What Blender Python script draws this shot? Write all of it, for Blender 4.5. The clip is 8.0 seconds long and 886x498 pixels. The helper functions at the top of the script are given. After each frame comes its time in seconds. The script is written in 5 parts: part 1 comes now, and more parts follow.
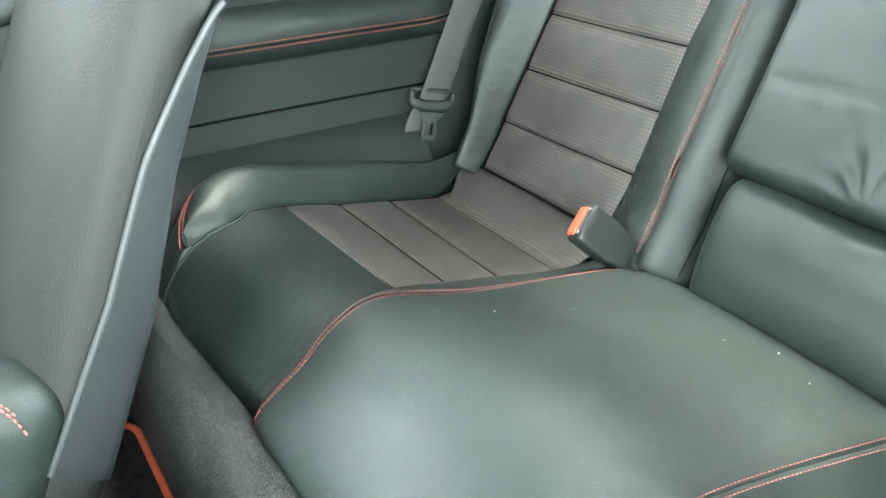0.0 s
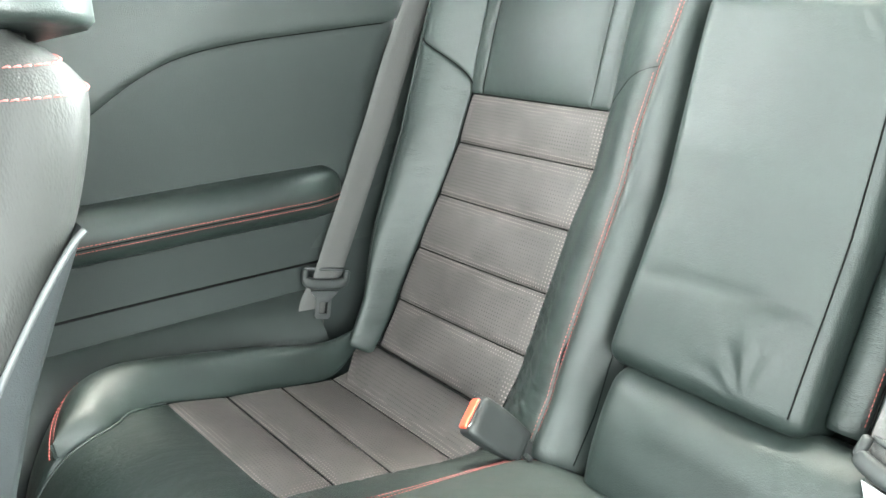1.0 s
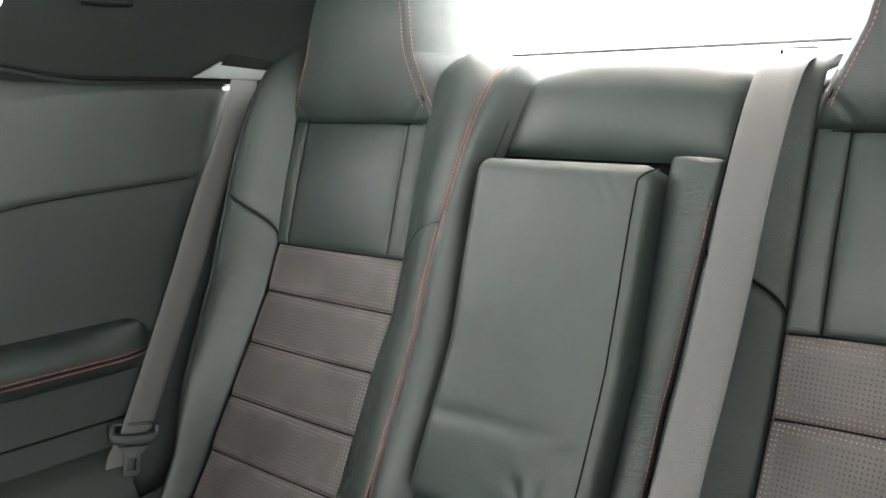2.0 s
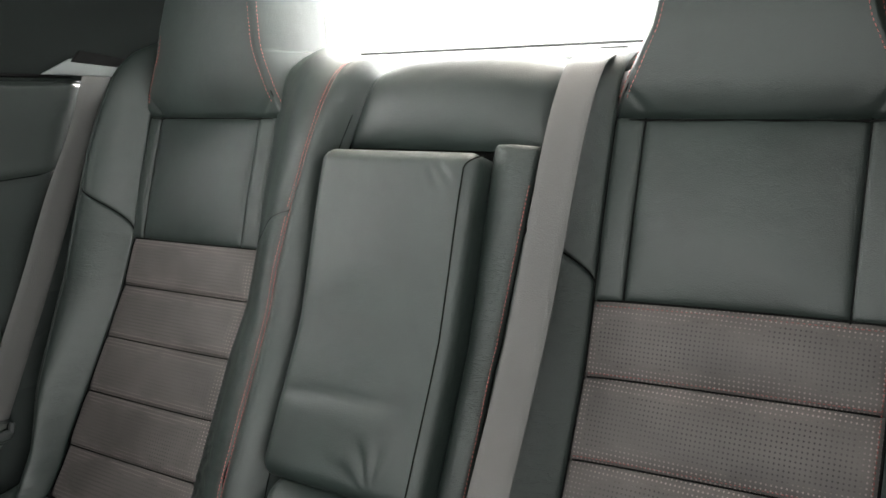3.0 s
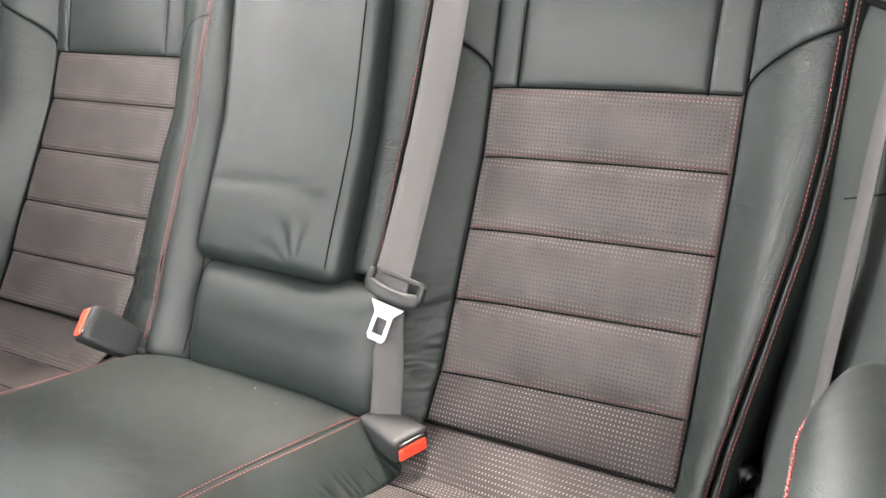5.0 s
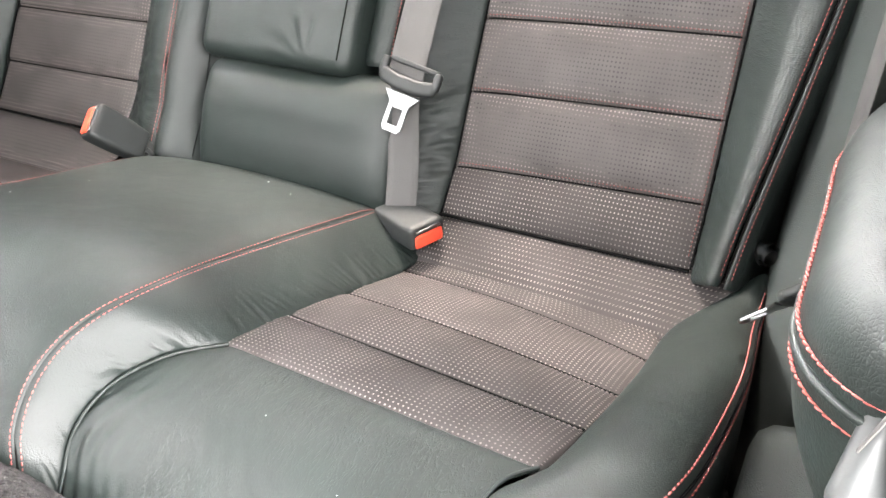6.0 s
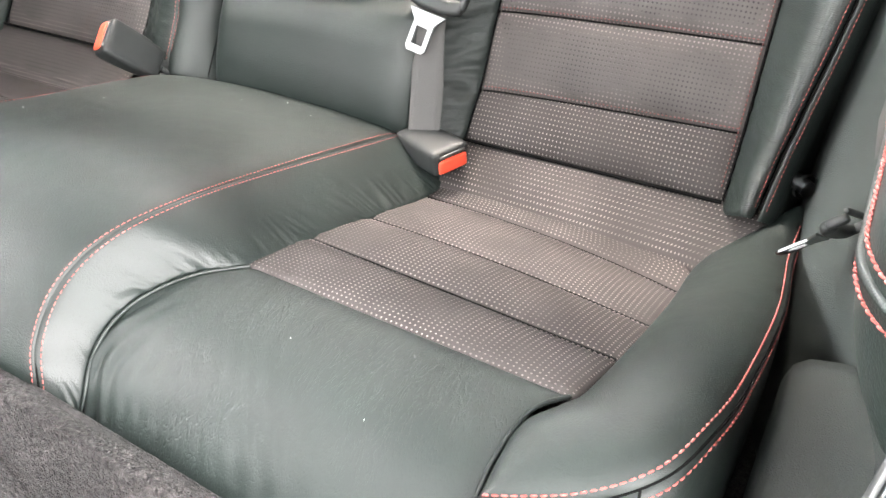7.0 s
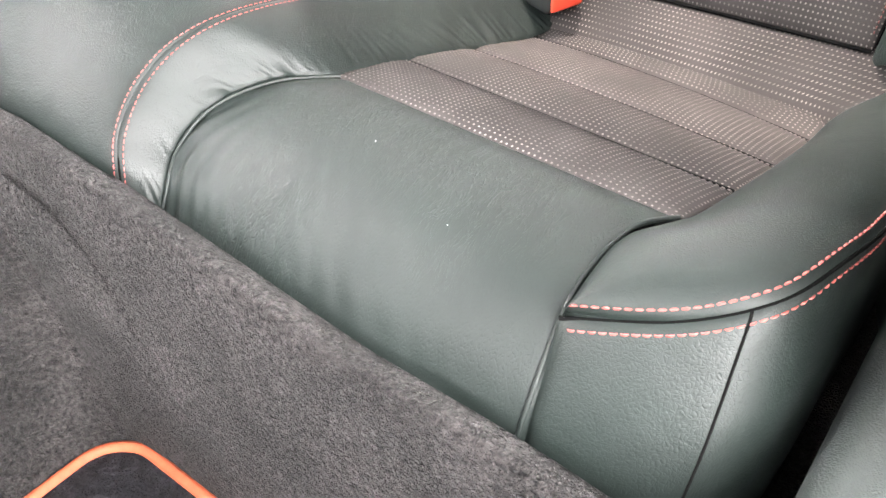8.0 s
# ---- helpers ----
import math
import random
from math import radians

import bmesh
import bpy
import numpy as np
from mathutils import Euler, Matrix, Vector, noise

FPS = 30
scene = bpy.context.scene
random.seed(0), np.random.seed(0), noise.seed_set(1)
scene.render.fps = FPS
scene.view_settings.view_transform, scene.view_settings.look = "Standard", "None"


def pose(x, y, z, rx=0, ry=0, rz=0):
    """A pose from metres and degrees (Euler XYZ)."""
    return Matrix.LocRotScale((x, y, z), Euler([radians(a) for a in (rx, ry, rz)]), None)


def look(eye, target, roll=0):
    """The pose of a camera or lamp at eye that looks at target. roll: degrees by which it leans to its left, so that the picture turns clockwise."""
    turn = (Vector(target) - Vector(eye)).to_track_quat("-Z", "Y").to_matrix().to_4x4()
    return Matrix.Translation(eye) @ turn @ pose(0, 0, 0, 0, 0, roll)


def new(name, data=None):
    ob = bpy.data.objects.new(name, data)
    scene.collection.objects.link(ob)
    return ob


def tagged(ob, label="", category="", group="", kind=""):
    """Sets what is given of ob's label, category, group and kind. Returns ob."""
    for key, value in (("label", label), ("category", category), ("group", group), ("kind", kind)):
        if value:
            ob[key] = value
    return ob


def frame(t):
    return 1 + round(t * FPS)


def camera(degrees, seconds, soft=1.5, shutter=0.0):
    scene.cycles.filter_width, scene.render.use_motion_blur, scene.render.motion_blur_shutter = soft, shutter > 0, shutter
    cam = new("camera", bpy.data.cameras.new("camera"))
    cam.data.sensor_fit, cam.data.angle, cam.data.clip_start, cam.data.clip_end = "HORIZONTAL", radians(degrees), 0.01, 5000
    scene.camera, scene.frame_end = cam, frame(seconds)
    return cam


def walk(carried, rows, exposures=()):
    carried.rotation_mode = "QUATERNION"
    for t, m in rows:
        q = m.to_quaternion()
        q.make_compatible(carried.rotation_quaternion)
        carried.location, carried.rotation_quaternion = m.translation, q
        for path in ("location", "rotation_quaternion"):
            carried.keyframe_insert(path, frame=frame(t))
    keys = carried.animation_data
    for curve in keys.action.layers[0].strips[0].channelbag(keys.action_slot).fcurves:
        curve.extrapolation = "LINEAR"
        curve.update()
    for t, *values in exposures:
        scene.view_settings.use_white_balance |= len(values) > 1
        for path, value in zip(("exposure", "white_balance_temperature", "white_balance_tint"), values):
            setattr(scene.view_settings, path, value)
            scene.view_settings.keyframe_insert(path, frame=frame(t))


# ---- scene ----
cam = camera(56.0, 8.0)
PATH = [
    (0, (0.438, -0.688, 0.833), (-1.071, 0.246, -0.089), -1.2),
    (0.5, (0.41, -0.68, 0.827), (-1.116, 0.372, 0.073), -0.4),
    (1, (0.426, -0.634, 0.894), (-1.069, 0.532, 0.256), -1.0),
    (1.5, (0.457, -0.636, 0.95), (-0.947, 0.712, 0.488), -1.1),
    (2, (0.497, -0.632, 0.943), (-0.783, 0.861, 0.576), -0.9),
    (3.5, (0.614, -0.679, 0.92), (-0.371, 1.018, 0.532), -0.9),
    (4, (0.647, -0.696, 0.902), (-0.298, 1.019, 0.497), -0.7),
    (4.5, (0.675, -0.71, 0.915), (-0.25, 0.98, 0.38), -0.8),
    (5, (0.669, -0.742, 0.87), (-0.229, 0.909, 0.187), -0.7),
    (6.5, (0.651, -0.779, 0.763), (-0.157, 0.718, -0.289), -0.0),
    (7, (0.638, -0.771, 0.761), (-0.171, 0.694, -0.334), 0.4),
    (7.5, (0.628, -0.769, 0.741), (-0.212, 0.641, -0.401), 0.5),
    (8, (0.644, -0.767, 0.677), (-0.305, 0.46, -0.585), -0.8),
]
walk(cam, [(t, look(eye, target, roll)) for t, eye, target, roll in PATH],
     exposures=[(0, 0.95, 6300, -3), (0.5, 1.2, 6370, -3), (1.0, 1.3, 6550, 2), (1.5, 0.98, 6700, 6), (2.0, -0.12, 6900, 8), (3.5, -0.57, 6900, 10), (4.0, -0.36, 7000, 12), (4.5, 0.26, 7100, 16), (5.0, 0.64, 7050, 19), (6.5, 0.87, 6950, 15), (8.0, 0.75, 6950, 16)])

# ---- world, sun, large lights ----
world = bpy.data.worlds.new("sky_world")
scene.world = world
world.use_nodes = True
wn, wl = world.node_tree.nodes, world.node_tree.links
sky = wn.new("ShaderNodeTexSky")
sky.sky_type, sky.sun_disc = "NISHITA", False
sky.sun_elevation, sky.sun_rotation = radians(67), radians(-29)
sky.air_density, sky.dust_density = 1.2, 4.0
wl.new(sky.outputs[0], wn["Background"].inputs[0])
wn["Background"].inputs[1].default_value = 0.10

sun_data = bpy.data.lights.new("sun", "SUN")
sun_data.energy, sun_data.angle, sun_data.color = 5.0, radians(8), (1, 0.96, 0.9)
sun = new("sun", sun_data)
sun.matrix_world = look((-1.2, 2.2, 6), (0, 0, 0))


def window_light(name, eye, target, sx, sy, watts, colour=(0.93, 0.98, 1.0)):
    """Skylight through one opening of the car."""
    d = bpy.data.lights.new(name, "AREA")
    d.shape, d.size, d.size_y, d.energy, d.color = "RECTANGLE", sx, sy, watts, colour
    ob = new(name, d)
    ob.matrix_world = look(eye, target)
    return ob


window_light("door_skylight", (1.55, -1.10, 1.75), (0.0, -0.3, 0.4), 1.3, 1.2, 46)
window_light("door_low_skylight", (1.60, -0.95, 0.95), (-0.7, -0.15, 0.60), 1.1, 0.8, 108)
window_light("windscreen_skylight", (0.0, -2.15, 1.20), (0.0, 0.0, 0.72), 1.9, 0.5, 66)
window_light("rear_glass_skylight", (-0.3, 1.75, 1.70), (-0.05, -0.2, 0.7), 2.6, 1.1, 1150)
window_light("far_door_skylight", (-1.25, -0.80, 1.42), (0.0, -0.4, 0.45), 1.7, 0.5, 90)

# ---- materials ----


def material(name, colour, rough=0.5, metal=0.0, grain=0.0, grain_scale=700.0, cloud=0.25, cloud_scale=9.0,
             spec=0.5, wrinkle=0.0, wrinkle_scale=40.0, sheen=0.0, stretch=(1, 1, 1), patchy=False):
    """A surface with a mottled base colour, a fine grain and slower waves of relief."""
    m = bpy.data.materials.new(name)
    m.use_nodes = True
    n, l = m.node_tree.nodes, m.node_tree.links
    b = n["Principled BSDF"]
    b.inputs["Roughness"].default_value = rough
    b.inputs["Metallic"].default_value = metal
    b.inputs["Specular IOR Level"].default_value = spec
    b.inputs["Sheen Weight"].default_value = sheen
    co = n.new("ShaderNodeTexCoord")
    mp = n.new("ShaderNodeMapping")
    mp.inputs["Scale"].default_value = stretch
    l.new(co.outputs["Object"], mp.inputs[0])
    no = n.new("ShaderNodeTexNoise")
    no.inputs["Scale"].default_value, no.inputs["Detail"].default_value = cloud_scale, 5
    l.new(mp.outputs[0], no.inputs["Vector"])
    ramp = n.new("ShaderNodeMapRange")
    ramp.inputs[1].default_value, ramp.inputs[2].default_value = 0.3, 0.7
    ramp.inputs[3].default_value, ramp.inputs[4].default_value = 1 - cloud, 1 + cloud
    l.new(no.outputs["Fac"], ramp.inputs[0])
    mul = n.new("ShaderNodeMix")
    mul.data_type, mul.blend_type = "RGBA", "MULTIPLY"
    mul.inputs[0].default_value = 1
    mul.inputs[6].default_value = (*colour, 1)
    l.new(ramp.outputs[0], mul.inputs[7])
    l.new(mul.outputs[2], b.inputs["Base Color"])
    rr = n.new("ShaderNodeMapRange")
    rr.inputs[3].default_value, rr.inputs[4].default_value = max(rough - 0.07, 0.02), min(rough + 0.07, 1)
    l.new(no.outputs["Fac"], rr.inputs[0])
    l.new(rr.outputs[0], b.inputs["Roughness"])
    last = None
    if wrinkle:
        w = n.new("ShaderNodeTexNoise")
        w.inputs["Scale"].default_value, w.inputs["Detail"].default_value = wrinkle_scale, 4
        w.inputs["Distortion"].default_value = 0.8
        l.new(mp.outputs[0], w.inputs["Vector"])
        bw = n.new("ShaderNodeBump")
        bw.inputs["Strength"].default_value, bw.inputs["Distance"].default_value = wrinkle, 0.01
        height = w.outputs["Fac"]
        if patchy:
            # creased in some places, stretched smooth in others
            pn = n.new("ShaderNodeTexNoise")
            pn.inputs["Scale"].default_value, pn.inputs["Detail"].default_value = 11, 2
            l.new(co.outputs["Object"], pn.inputs["Vector"])
            pr = n.new("ShaderNodeMapRange")
            pr.inputs[1].default_value, pr.inputs[2].default_value = 0.42, 0.66
            l.new(pn.outputs["Fac"], pr.inputs[0])
            off = n.new("ShaderNodeMath")
            off.operation = "SUBTRACT"
            off.inputs[1].default_value = 0.5
            l.new(w.outputs["Fac"], off.inputs[0])
            ridge = n.new("ShaderNodeMath")
            ridge.operation = "ABSOLUTE"
            l.new(off.outputs[0], ridge.inputs[0])
            groove = n.new("ShaderNodeMapRange")
            groove.inputs[2].default_value = 0.07
            groove.inputs[3].default_value, groove.inputs[4].default_value = -1, 0
            groove.interpolation_type = "SMOOTHSTEP"
            l.new(ridge.outputs[0], groove.inputs[0])
            w.inputs["Detail"].default_value = 2
            bw.inputs["Distance"].default_value = 0.0022
            pm = n.new("ShaderNodeMath")
            pm.operation = "MULTIPLY"
            l.new(groove.outputs[0], pm.inputs[0])
            l.new(pr.outputs[0], pm.inputs[1])
            height = pm.outputs[0]
        l.new(height, bw.inputs["Height"])
        last = bw
    if patchy:
        # soft slack in the hide
        sn = n.new("ShaderNodeTexNoise")
        sn.inputs["Scale"].default_value, sn.inputs["Detail"].default_value = 34, 1
        l.new(mp.outputs[0], sn.inputs["Vector"])
        sb = n.new("ShaderNodeBump")
        sb.inputs["Strength"].default_value, sb.inputs["Distance"].default_value = 0.45, 0.0022
        l.new(sn.outputs["Fac"], sb.inputs["Height"])
        if last:
            l.new(last.outputs[0], sb.inputs["Normal"])
        last = sb
    if grain:
        v = n.new("ShaderNodeTexVoronoi")
        v.inputs["Scale"].default_value = grain_scale
        l.new(mp.outputs[0], v.inputs["Vector"])
        bg = n.new("ShaderNodeBump")
        bg.inputs["Strength"].default_value, bg.inputs["Distance"].default_value = grain, 0.001
        if patchy:
            v.feature = "DISTANCE_TO_EDGE"
            wv = n.new("ShaderNodeTexNoise")
            wv.inputs["Scale"].default_value, wv.inputs["Detail"].default_value = 160, 2
            l.new(mp.outputs[0], wv.inputs["Vector"])
            shift = n.new("ShaderNodeVectorMath")
            shift.operation = "MULTIPLY_ADD"
            shift.inputs[1].default_value = (0.006, 0.006, 0.006)
            l.new(wv.outputs["Color"], shift.inputs[0])
            l.new(mp.outputs[0], shift.inputs[2])
            l.new(shift.outputs[0], v.inputs["Vector"])
            edge = n.new("ShaderNodeMapRange")
            edge.inputs[2].default_value = 0.22
            edge.interpolation_type = "SMOOTHSTEP"
            l.new(v.outputs["Distance"], edge.inputs[0])
            l.new(edge.outputs[0], bg.inputs["Height"])
        else:
            l.new(v.outputs["Distance"], bg.inputs["Height"])
        if last:
            l.new(last.outputs[0], bg.inputs["Normal"])
        last = bg
    if last:
        l.new(last.outputs[0], b.inputs["Normal"])
    return m


def perforated(name, colour, dot, pitch, size, reach, rough=0.60, spec=0.30):
    """Perforated leather: rows of small pale pricked holes on the panel's own metre grid (its UV map)."""
    m = material(name, colour, rough, grain=0.10, grain_scale=1200, cloud=0.22, cloud_scale=14, spec=spec, wrinkle=0.05, wrinkle_scale=30)
    n, l = m.node_tree.nodes, m.node_tree.links
    b = n["Principled BSDF"]
    uv = n.new("ShaderNodeUVMap")
    sc = n.new("ShaderNodeVectorMath")
    sc.operation = "SCALE"
    sc.inputs["Scale"].default_value = 1 / pitch
    l.new(uv.outputs[0], sc.inputs[0])
    fr = n.new("ShaderNodeVectorMath")
    fr.operation = "FRACTION"
    l.new(sc.outputs[0], fr.inputs[0])
    sub = n.new("ShaderNodeVectorMath")
    sub.operation = "SUBTRACT"
    sub.inputs[1].default_value = (0.5, 0.5, 0)
    l.new(fr.outputs[0], sub.inputs[0])
    ln = n.new("ShaderNodeVectorMath")
    ln.operation = "LENGTH"
    l.new(sub.outputs[0], ln.inputs[0])
    mask = n.new("ShaderNodeMapRange")
    mask.inputs[1].default_value, mask.inputs[2].default_value = size - 0.05, size + 0.05
    mask.inputs[3].default_value, mask.inputs[4].default_value = 1, 0
    l.new(ln.outputs["Value"], mask.inputs[0])
    # pricked from the back and stretched at the hems, where the pale core shows; open dark holes inside
    hem = n.new("ShaderNodeAttribute")
    hem.attribute_name = "hem"
    patchy = n.new("ShaderNodeTexNoise")
    patchy.inputs["Scale"].default_value, patchy.inputs["Detail"].default_value = 16, 2
    l.new(uv.outputs[0], patchy.inputs["Vector"])
    add = n.new("ShaderNodeMath")
    add.operation = "MULTIPLY_ADD"
    add.inputs[1].default_value, add.inputs[2].default_value = 0.06, -0.03
    l.new(patchy.outputs["Fac"], add.inputs[0])
    wob = n.new("ShaderNodeMath")
    l.new(hem.outputs["Fac"], wob.inputs[0])
    l.new(add.outputs[0], wob.inputs[1])
    pale = n.new("ShaderNodeMapRange")
    pale.inputs[1].default_value, pale.inputs[2].default_value = reach * 0.5, reach
    l.new(wob.outputs[0], pale.inputs[0])
    core = n.new("ShaderNodeMix")
    core.data_type = "RGBA"
    l.new(pale.outputs[0], core.inputs[0])
    core.inputs[6].default_value, core.inputs[7].default_value = (*dot, 1), (0.010, 0.008, 0.008, 1)
    fade = n.new("ShaderNodeMapRange")
    fade.inputs[1].default_value, fade.inputs[2].default_value, fade.inputs[3].default_value, fade.inputs[4].default_value = 0.36, 0.60, 0.35, 1.0
    l.new(patchy.outputs["Fac"], fade.inputs[0])
    show = n.new("ShaderNodeMath")
    show.operation = "MULTIPLY"
    l.new(mask.outputs[0], show.inputs[0])
    l.new(fade.outputs[0], show.inputs[1])
    old = b.inputs["Base Color"].links[0].from_socket
    mix = n.new("ShaderNodeMix")
    mix.data_type = "RGBA"
    l.new(show.outputs[0], mix.inputs[0])
    l.new(old, mix.inputs[6])
    l.new(core.outputs[2], mix.inputs[7])
    l.new(mix.outputs[2], b.inputs["Base Color"])
    bump = n.new("ShaderNodeBump")
    bump.inputs["Strength"].default_value, bump.inputs["Distance"].default_value = 0.35, 0.001
    bump.invert = True
    l.new(mask.outputs[0], bump.inputs["Height"])
    l.new(b.inputs["Normal"].links[0].from_socket, bump.inputs["Normal"])
    l.new(bump.outputs[0], b.inputs["Normal"])
    return m


LEATHER = material("green_black_leather", (0.0100, 0.0150, 0.0134), 0.48, spec=0.44, grain=0.16, grain_scale=430, cloud=0.25, cloud_scale=11, wrinkle=0.05, wrinkle_scale=60, patchy=True)
CREASED = material("creased_leather", (0.0100, 0.0150, 0.0134), 0.48, spec=0.44, grain=0.16, grain_scale=430, cloud=0.18, cloud_scale=7, wrinkle=0.22, wrinkle_scale=95, stretch=(0.45, 0.45, 1.7), patchy=True)
ROLLED = material("stretched_leather", (0.0100, 0.0150, 0.0134), 0.48, spec=0.44, grain=0.16, grain_scale=430, cloud=0.18, cloud_scale=7, wrinkle=0.26, wrinkle_scale=120, stretch=(1.7, 0.45, 0.6), patchy=True)
INSERT = perforated("perforated_leather", (0.058, 0.0505, 0.0485), (0.22, 0.18, 0.17), 0.0046, 0.19, 0.019)
SEATED = perforated("perforated_seat_leather", (0.045, 0.0395, 0.0385), (0.25, 0.215, 0.205), 0.0044, 0.165, 0.2, 0.72, 0.10)
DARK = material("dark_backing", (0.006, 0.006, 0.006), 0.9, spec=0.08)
STITCH = material("red_thread", (0.36, 0.085, 0.075), 0.85, cloud=0.35, cloud_scale=250)
SEAMRED = material("dark_red_thread", (0.15, 0.04, 0.038), 0.8, cloud=0.3, cloud_scale=250)
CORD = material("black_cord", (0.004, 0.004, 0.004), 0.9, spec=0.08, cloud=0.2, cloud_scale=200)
WEB = material("grey_webbing", (0.057, 0.055, 0.0535), 0.75, grain=0.25, grain_scale=1100, cloud=0.12, stretch=(1, 1, 0.3))
PLASTIC = material("dark_plastic", (0.030, 0.034, 0.034), 0.48, grain=0.25, grain_scale=900, cloud=0.15)
BUCKLE = material("black_buckle_plastic", (0.017, 0.019, 0.019), 0.5, spec=0.4, grain=0.03, grain_scale=2500, cloud=0.15, cloud_scale=40)
RED = material("red_button_plastic", (0.72, 0.07, 0.035), 0.35, cloud=0.08, cloud_scale=60)
STEEL = material("plated_steel", (0.150, 0.155, 0.155), 0.30, 1.0, cloud=0.08, cloud_scale=80)
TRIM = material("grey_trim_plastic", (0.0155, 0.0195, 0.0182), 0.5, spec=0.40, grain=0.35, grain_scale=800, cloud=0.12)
# the same side trim, its grey lightened for the light on the near side
TRIMNEAR = material("lightened_near_trim", (0.034, 0.040, 0.038), 0.6, spec=0.3, grain=0.35, grain_scale=800, cloud=0.12)
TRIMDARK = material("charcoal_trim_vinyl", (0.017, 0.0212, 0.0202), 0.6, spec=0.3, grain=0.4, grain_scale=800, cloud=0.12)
CARPET = material("charcoal_carpet", (0.024, 0.021, 0.021), 0.95, grain=0.9, grain_scale=600, cloud=1.0, cloud_scale=260, spec=0.1, wrinkle=1.0, wrinkle_scale=380, sheen=0.1)
cn, cl = CARPET.node_tree.nodes, CARPET.node_tree.links
brushed = cn.new("ShaderNodeTexNoise")
brushed.inputs["Scale"].default_value, brushed.inputs["Detail"].default_value = 14, 4
cl.new(cn["Texture Coordinate"].outputs["Object"], brushed.inputs["Vector"])
lay = cn.new("ShaderNodeMapRange")
lay.inputs[1].default_value, lay.inputs[2].default_value, lay.inputs[3].default_value, lay.inputs[4].default_value = 0.35, 0.68, 0.65, 1.8
cl.new(brushed.outputs["Fac"], lay.inputs[0])
nap = cn.new("ShaderNodeMix")
nap.data_type, nap.blend_type = "RGBA", "MULTIPLY"
nap.inputs[0].default_value = 1
cl.new(cn["Principled BSDF"].inputs["Base Color"].links[0].from_socket, nap.inputs[6])
cl.new(lay.outputs[0], nap.inputs[7])
cl.new(nap.outputs[2], cn["Principled BSDF"].inputs["Base Color"])
MAT = material("black_mat_carpet", (0.022, 0.021, 0.024), 0.95, grain=1.0, grain_scale=500, cloud=0.45, cloud_scale=90, spec=0.1, wrinkle=0.8, wrinkle_scale=300)
ORANGE = material("orange_binding", (0.55, 0.11, 0.05), 0.6, grain=0.4, cloud=0.15, cloud_scale=120)
HEADLINER = material("headliner_cloth", (0.10, 0.105, 0.10), 0.9, cloud=0.1)
FRONTGREY = material("grey_brown_leather", (0.0155, 0.016, 0.015), 0.62, spec=0.3, grain=0.3, grain_scale=520, cloud=0.15, cloud_scale=6, wrinkle=0.04, wrinkle_scale=90, stretch=(1, 1, 0.35))
SHELL = material("dark_shell_plastic", (0.016, 0.018, 0.019), 0.55, spec=0.22, grain=0.2, grain_scale=700, cloud=0.12)
MOULD = material("grey_moulded_plastic", (0.034, 0.037, 0.037), 0.5, grain=0.05, cloud=0.1)
PAINT = material("black_gloss_paint", (0.012, 0.013, 0.013), 0.15, cloud=0.1)
GROUND = material("pale_concrete", (0.70, 0.69, 0.67), 0.9, grain=0.6, grain_scale=40, cloud=0.2, cloud_scale=2)
PILLAR = material("dark_pillar_cloth", (0.008, 0.010, 0.0095), 0.85, spec=0.12, grain=0.3, grain_scale=800, cloud=0.12)
FELT = material("grey_felt", (0.30, 0.31, 0.31), 0.85, grain=0.3, grain_scale=600, cloud=0.1)
HAZE = bpy.data.materials.new("white_sky_haze")
HAZE.use_nodes = True
hz = HAZE.node_tree.nodes["Principled BSDF"]
hz.inputs["Emission Color"].default_value, hz.inputs["Emission Strength"].default_value = (0.97, 0.99, 1.0, 1), 6.0
# guide plastic with the window's light on it put into the base colour
PALE = material("lightened_guide_plastic", (0.13, 0.14, 0.138), 0.5, grain=0.1, cloud=0.1)
PALETHREAD = material("pale_seam_thread", (0.17, 0.14, 0.135), 0.85, cloud=0.3, cloud_scale=250)
SPECK = material("white_lint", (0.5, 0.5, 0.48), 0.8)

# ---- shaping helpers ----


def thing(name, at, label, category, kind="", group=""):
    ob = new(name)
    ob.empty_display_size = 0.05
    ob.matrix_world = Matrix.Translation(at)
    return tagged(ob, label, category, group, kind)


def link(name, me, mat, parent=None, label="", kind=""):
    me.materials.append(mat)
    ob = new(name, me)
    if parent:
        ob.parent = parent
        up, m = parent, Matrix.Identity(4)
        while up:
            m = up.matrix_parent_inverse @ up.matrix_basis if up.parent is None else m
            up = up.parent
        ob.matrix_parent_inverse = m.inverted() if parent.parent is None else Matrix.Identity(4)
    return tagged(ob, label, kind=kind)


def part(name, bm, mat, parent=None, label="", smooth=True, kind=""):
    me = bpy.data.meshes.new(name)
    bmesh.ops.recalc_face_normals(bm, faces=bm.faces)
    bm.to_mesh(me)
    bm.free()
    if smooth:
        for p in me.polygons:
            p.use_smooth = True
    return link(name, me, mat, parent, label, kind)


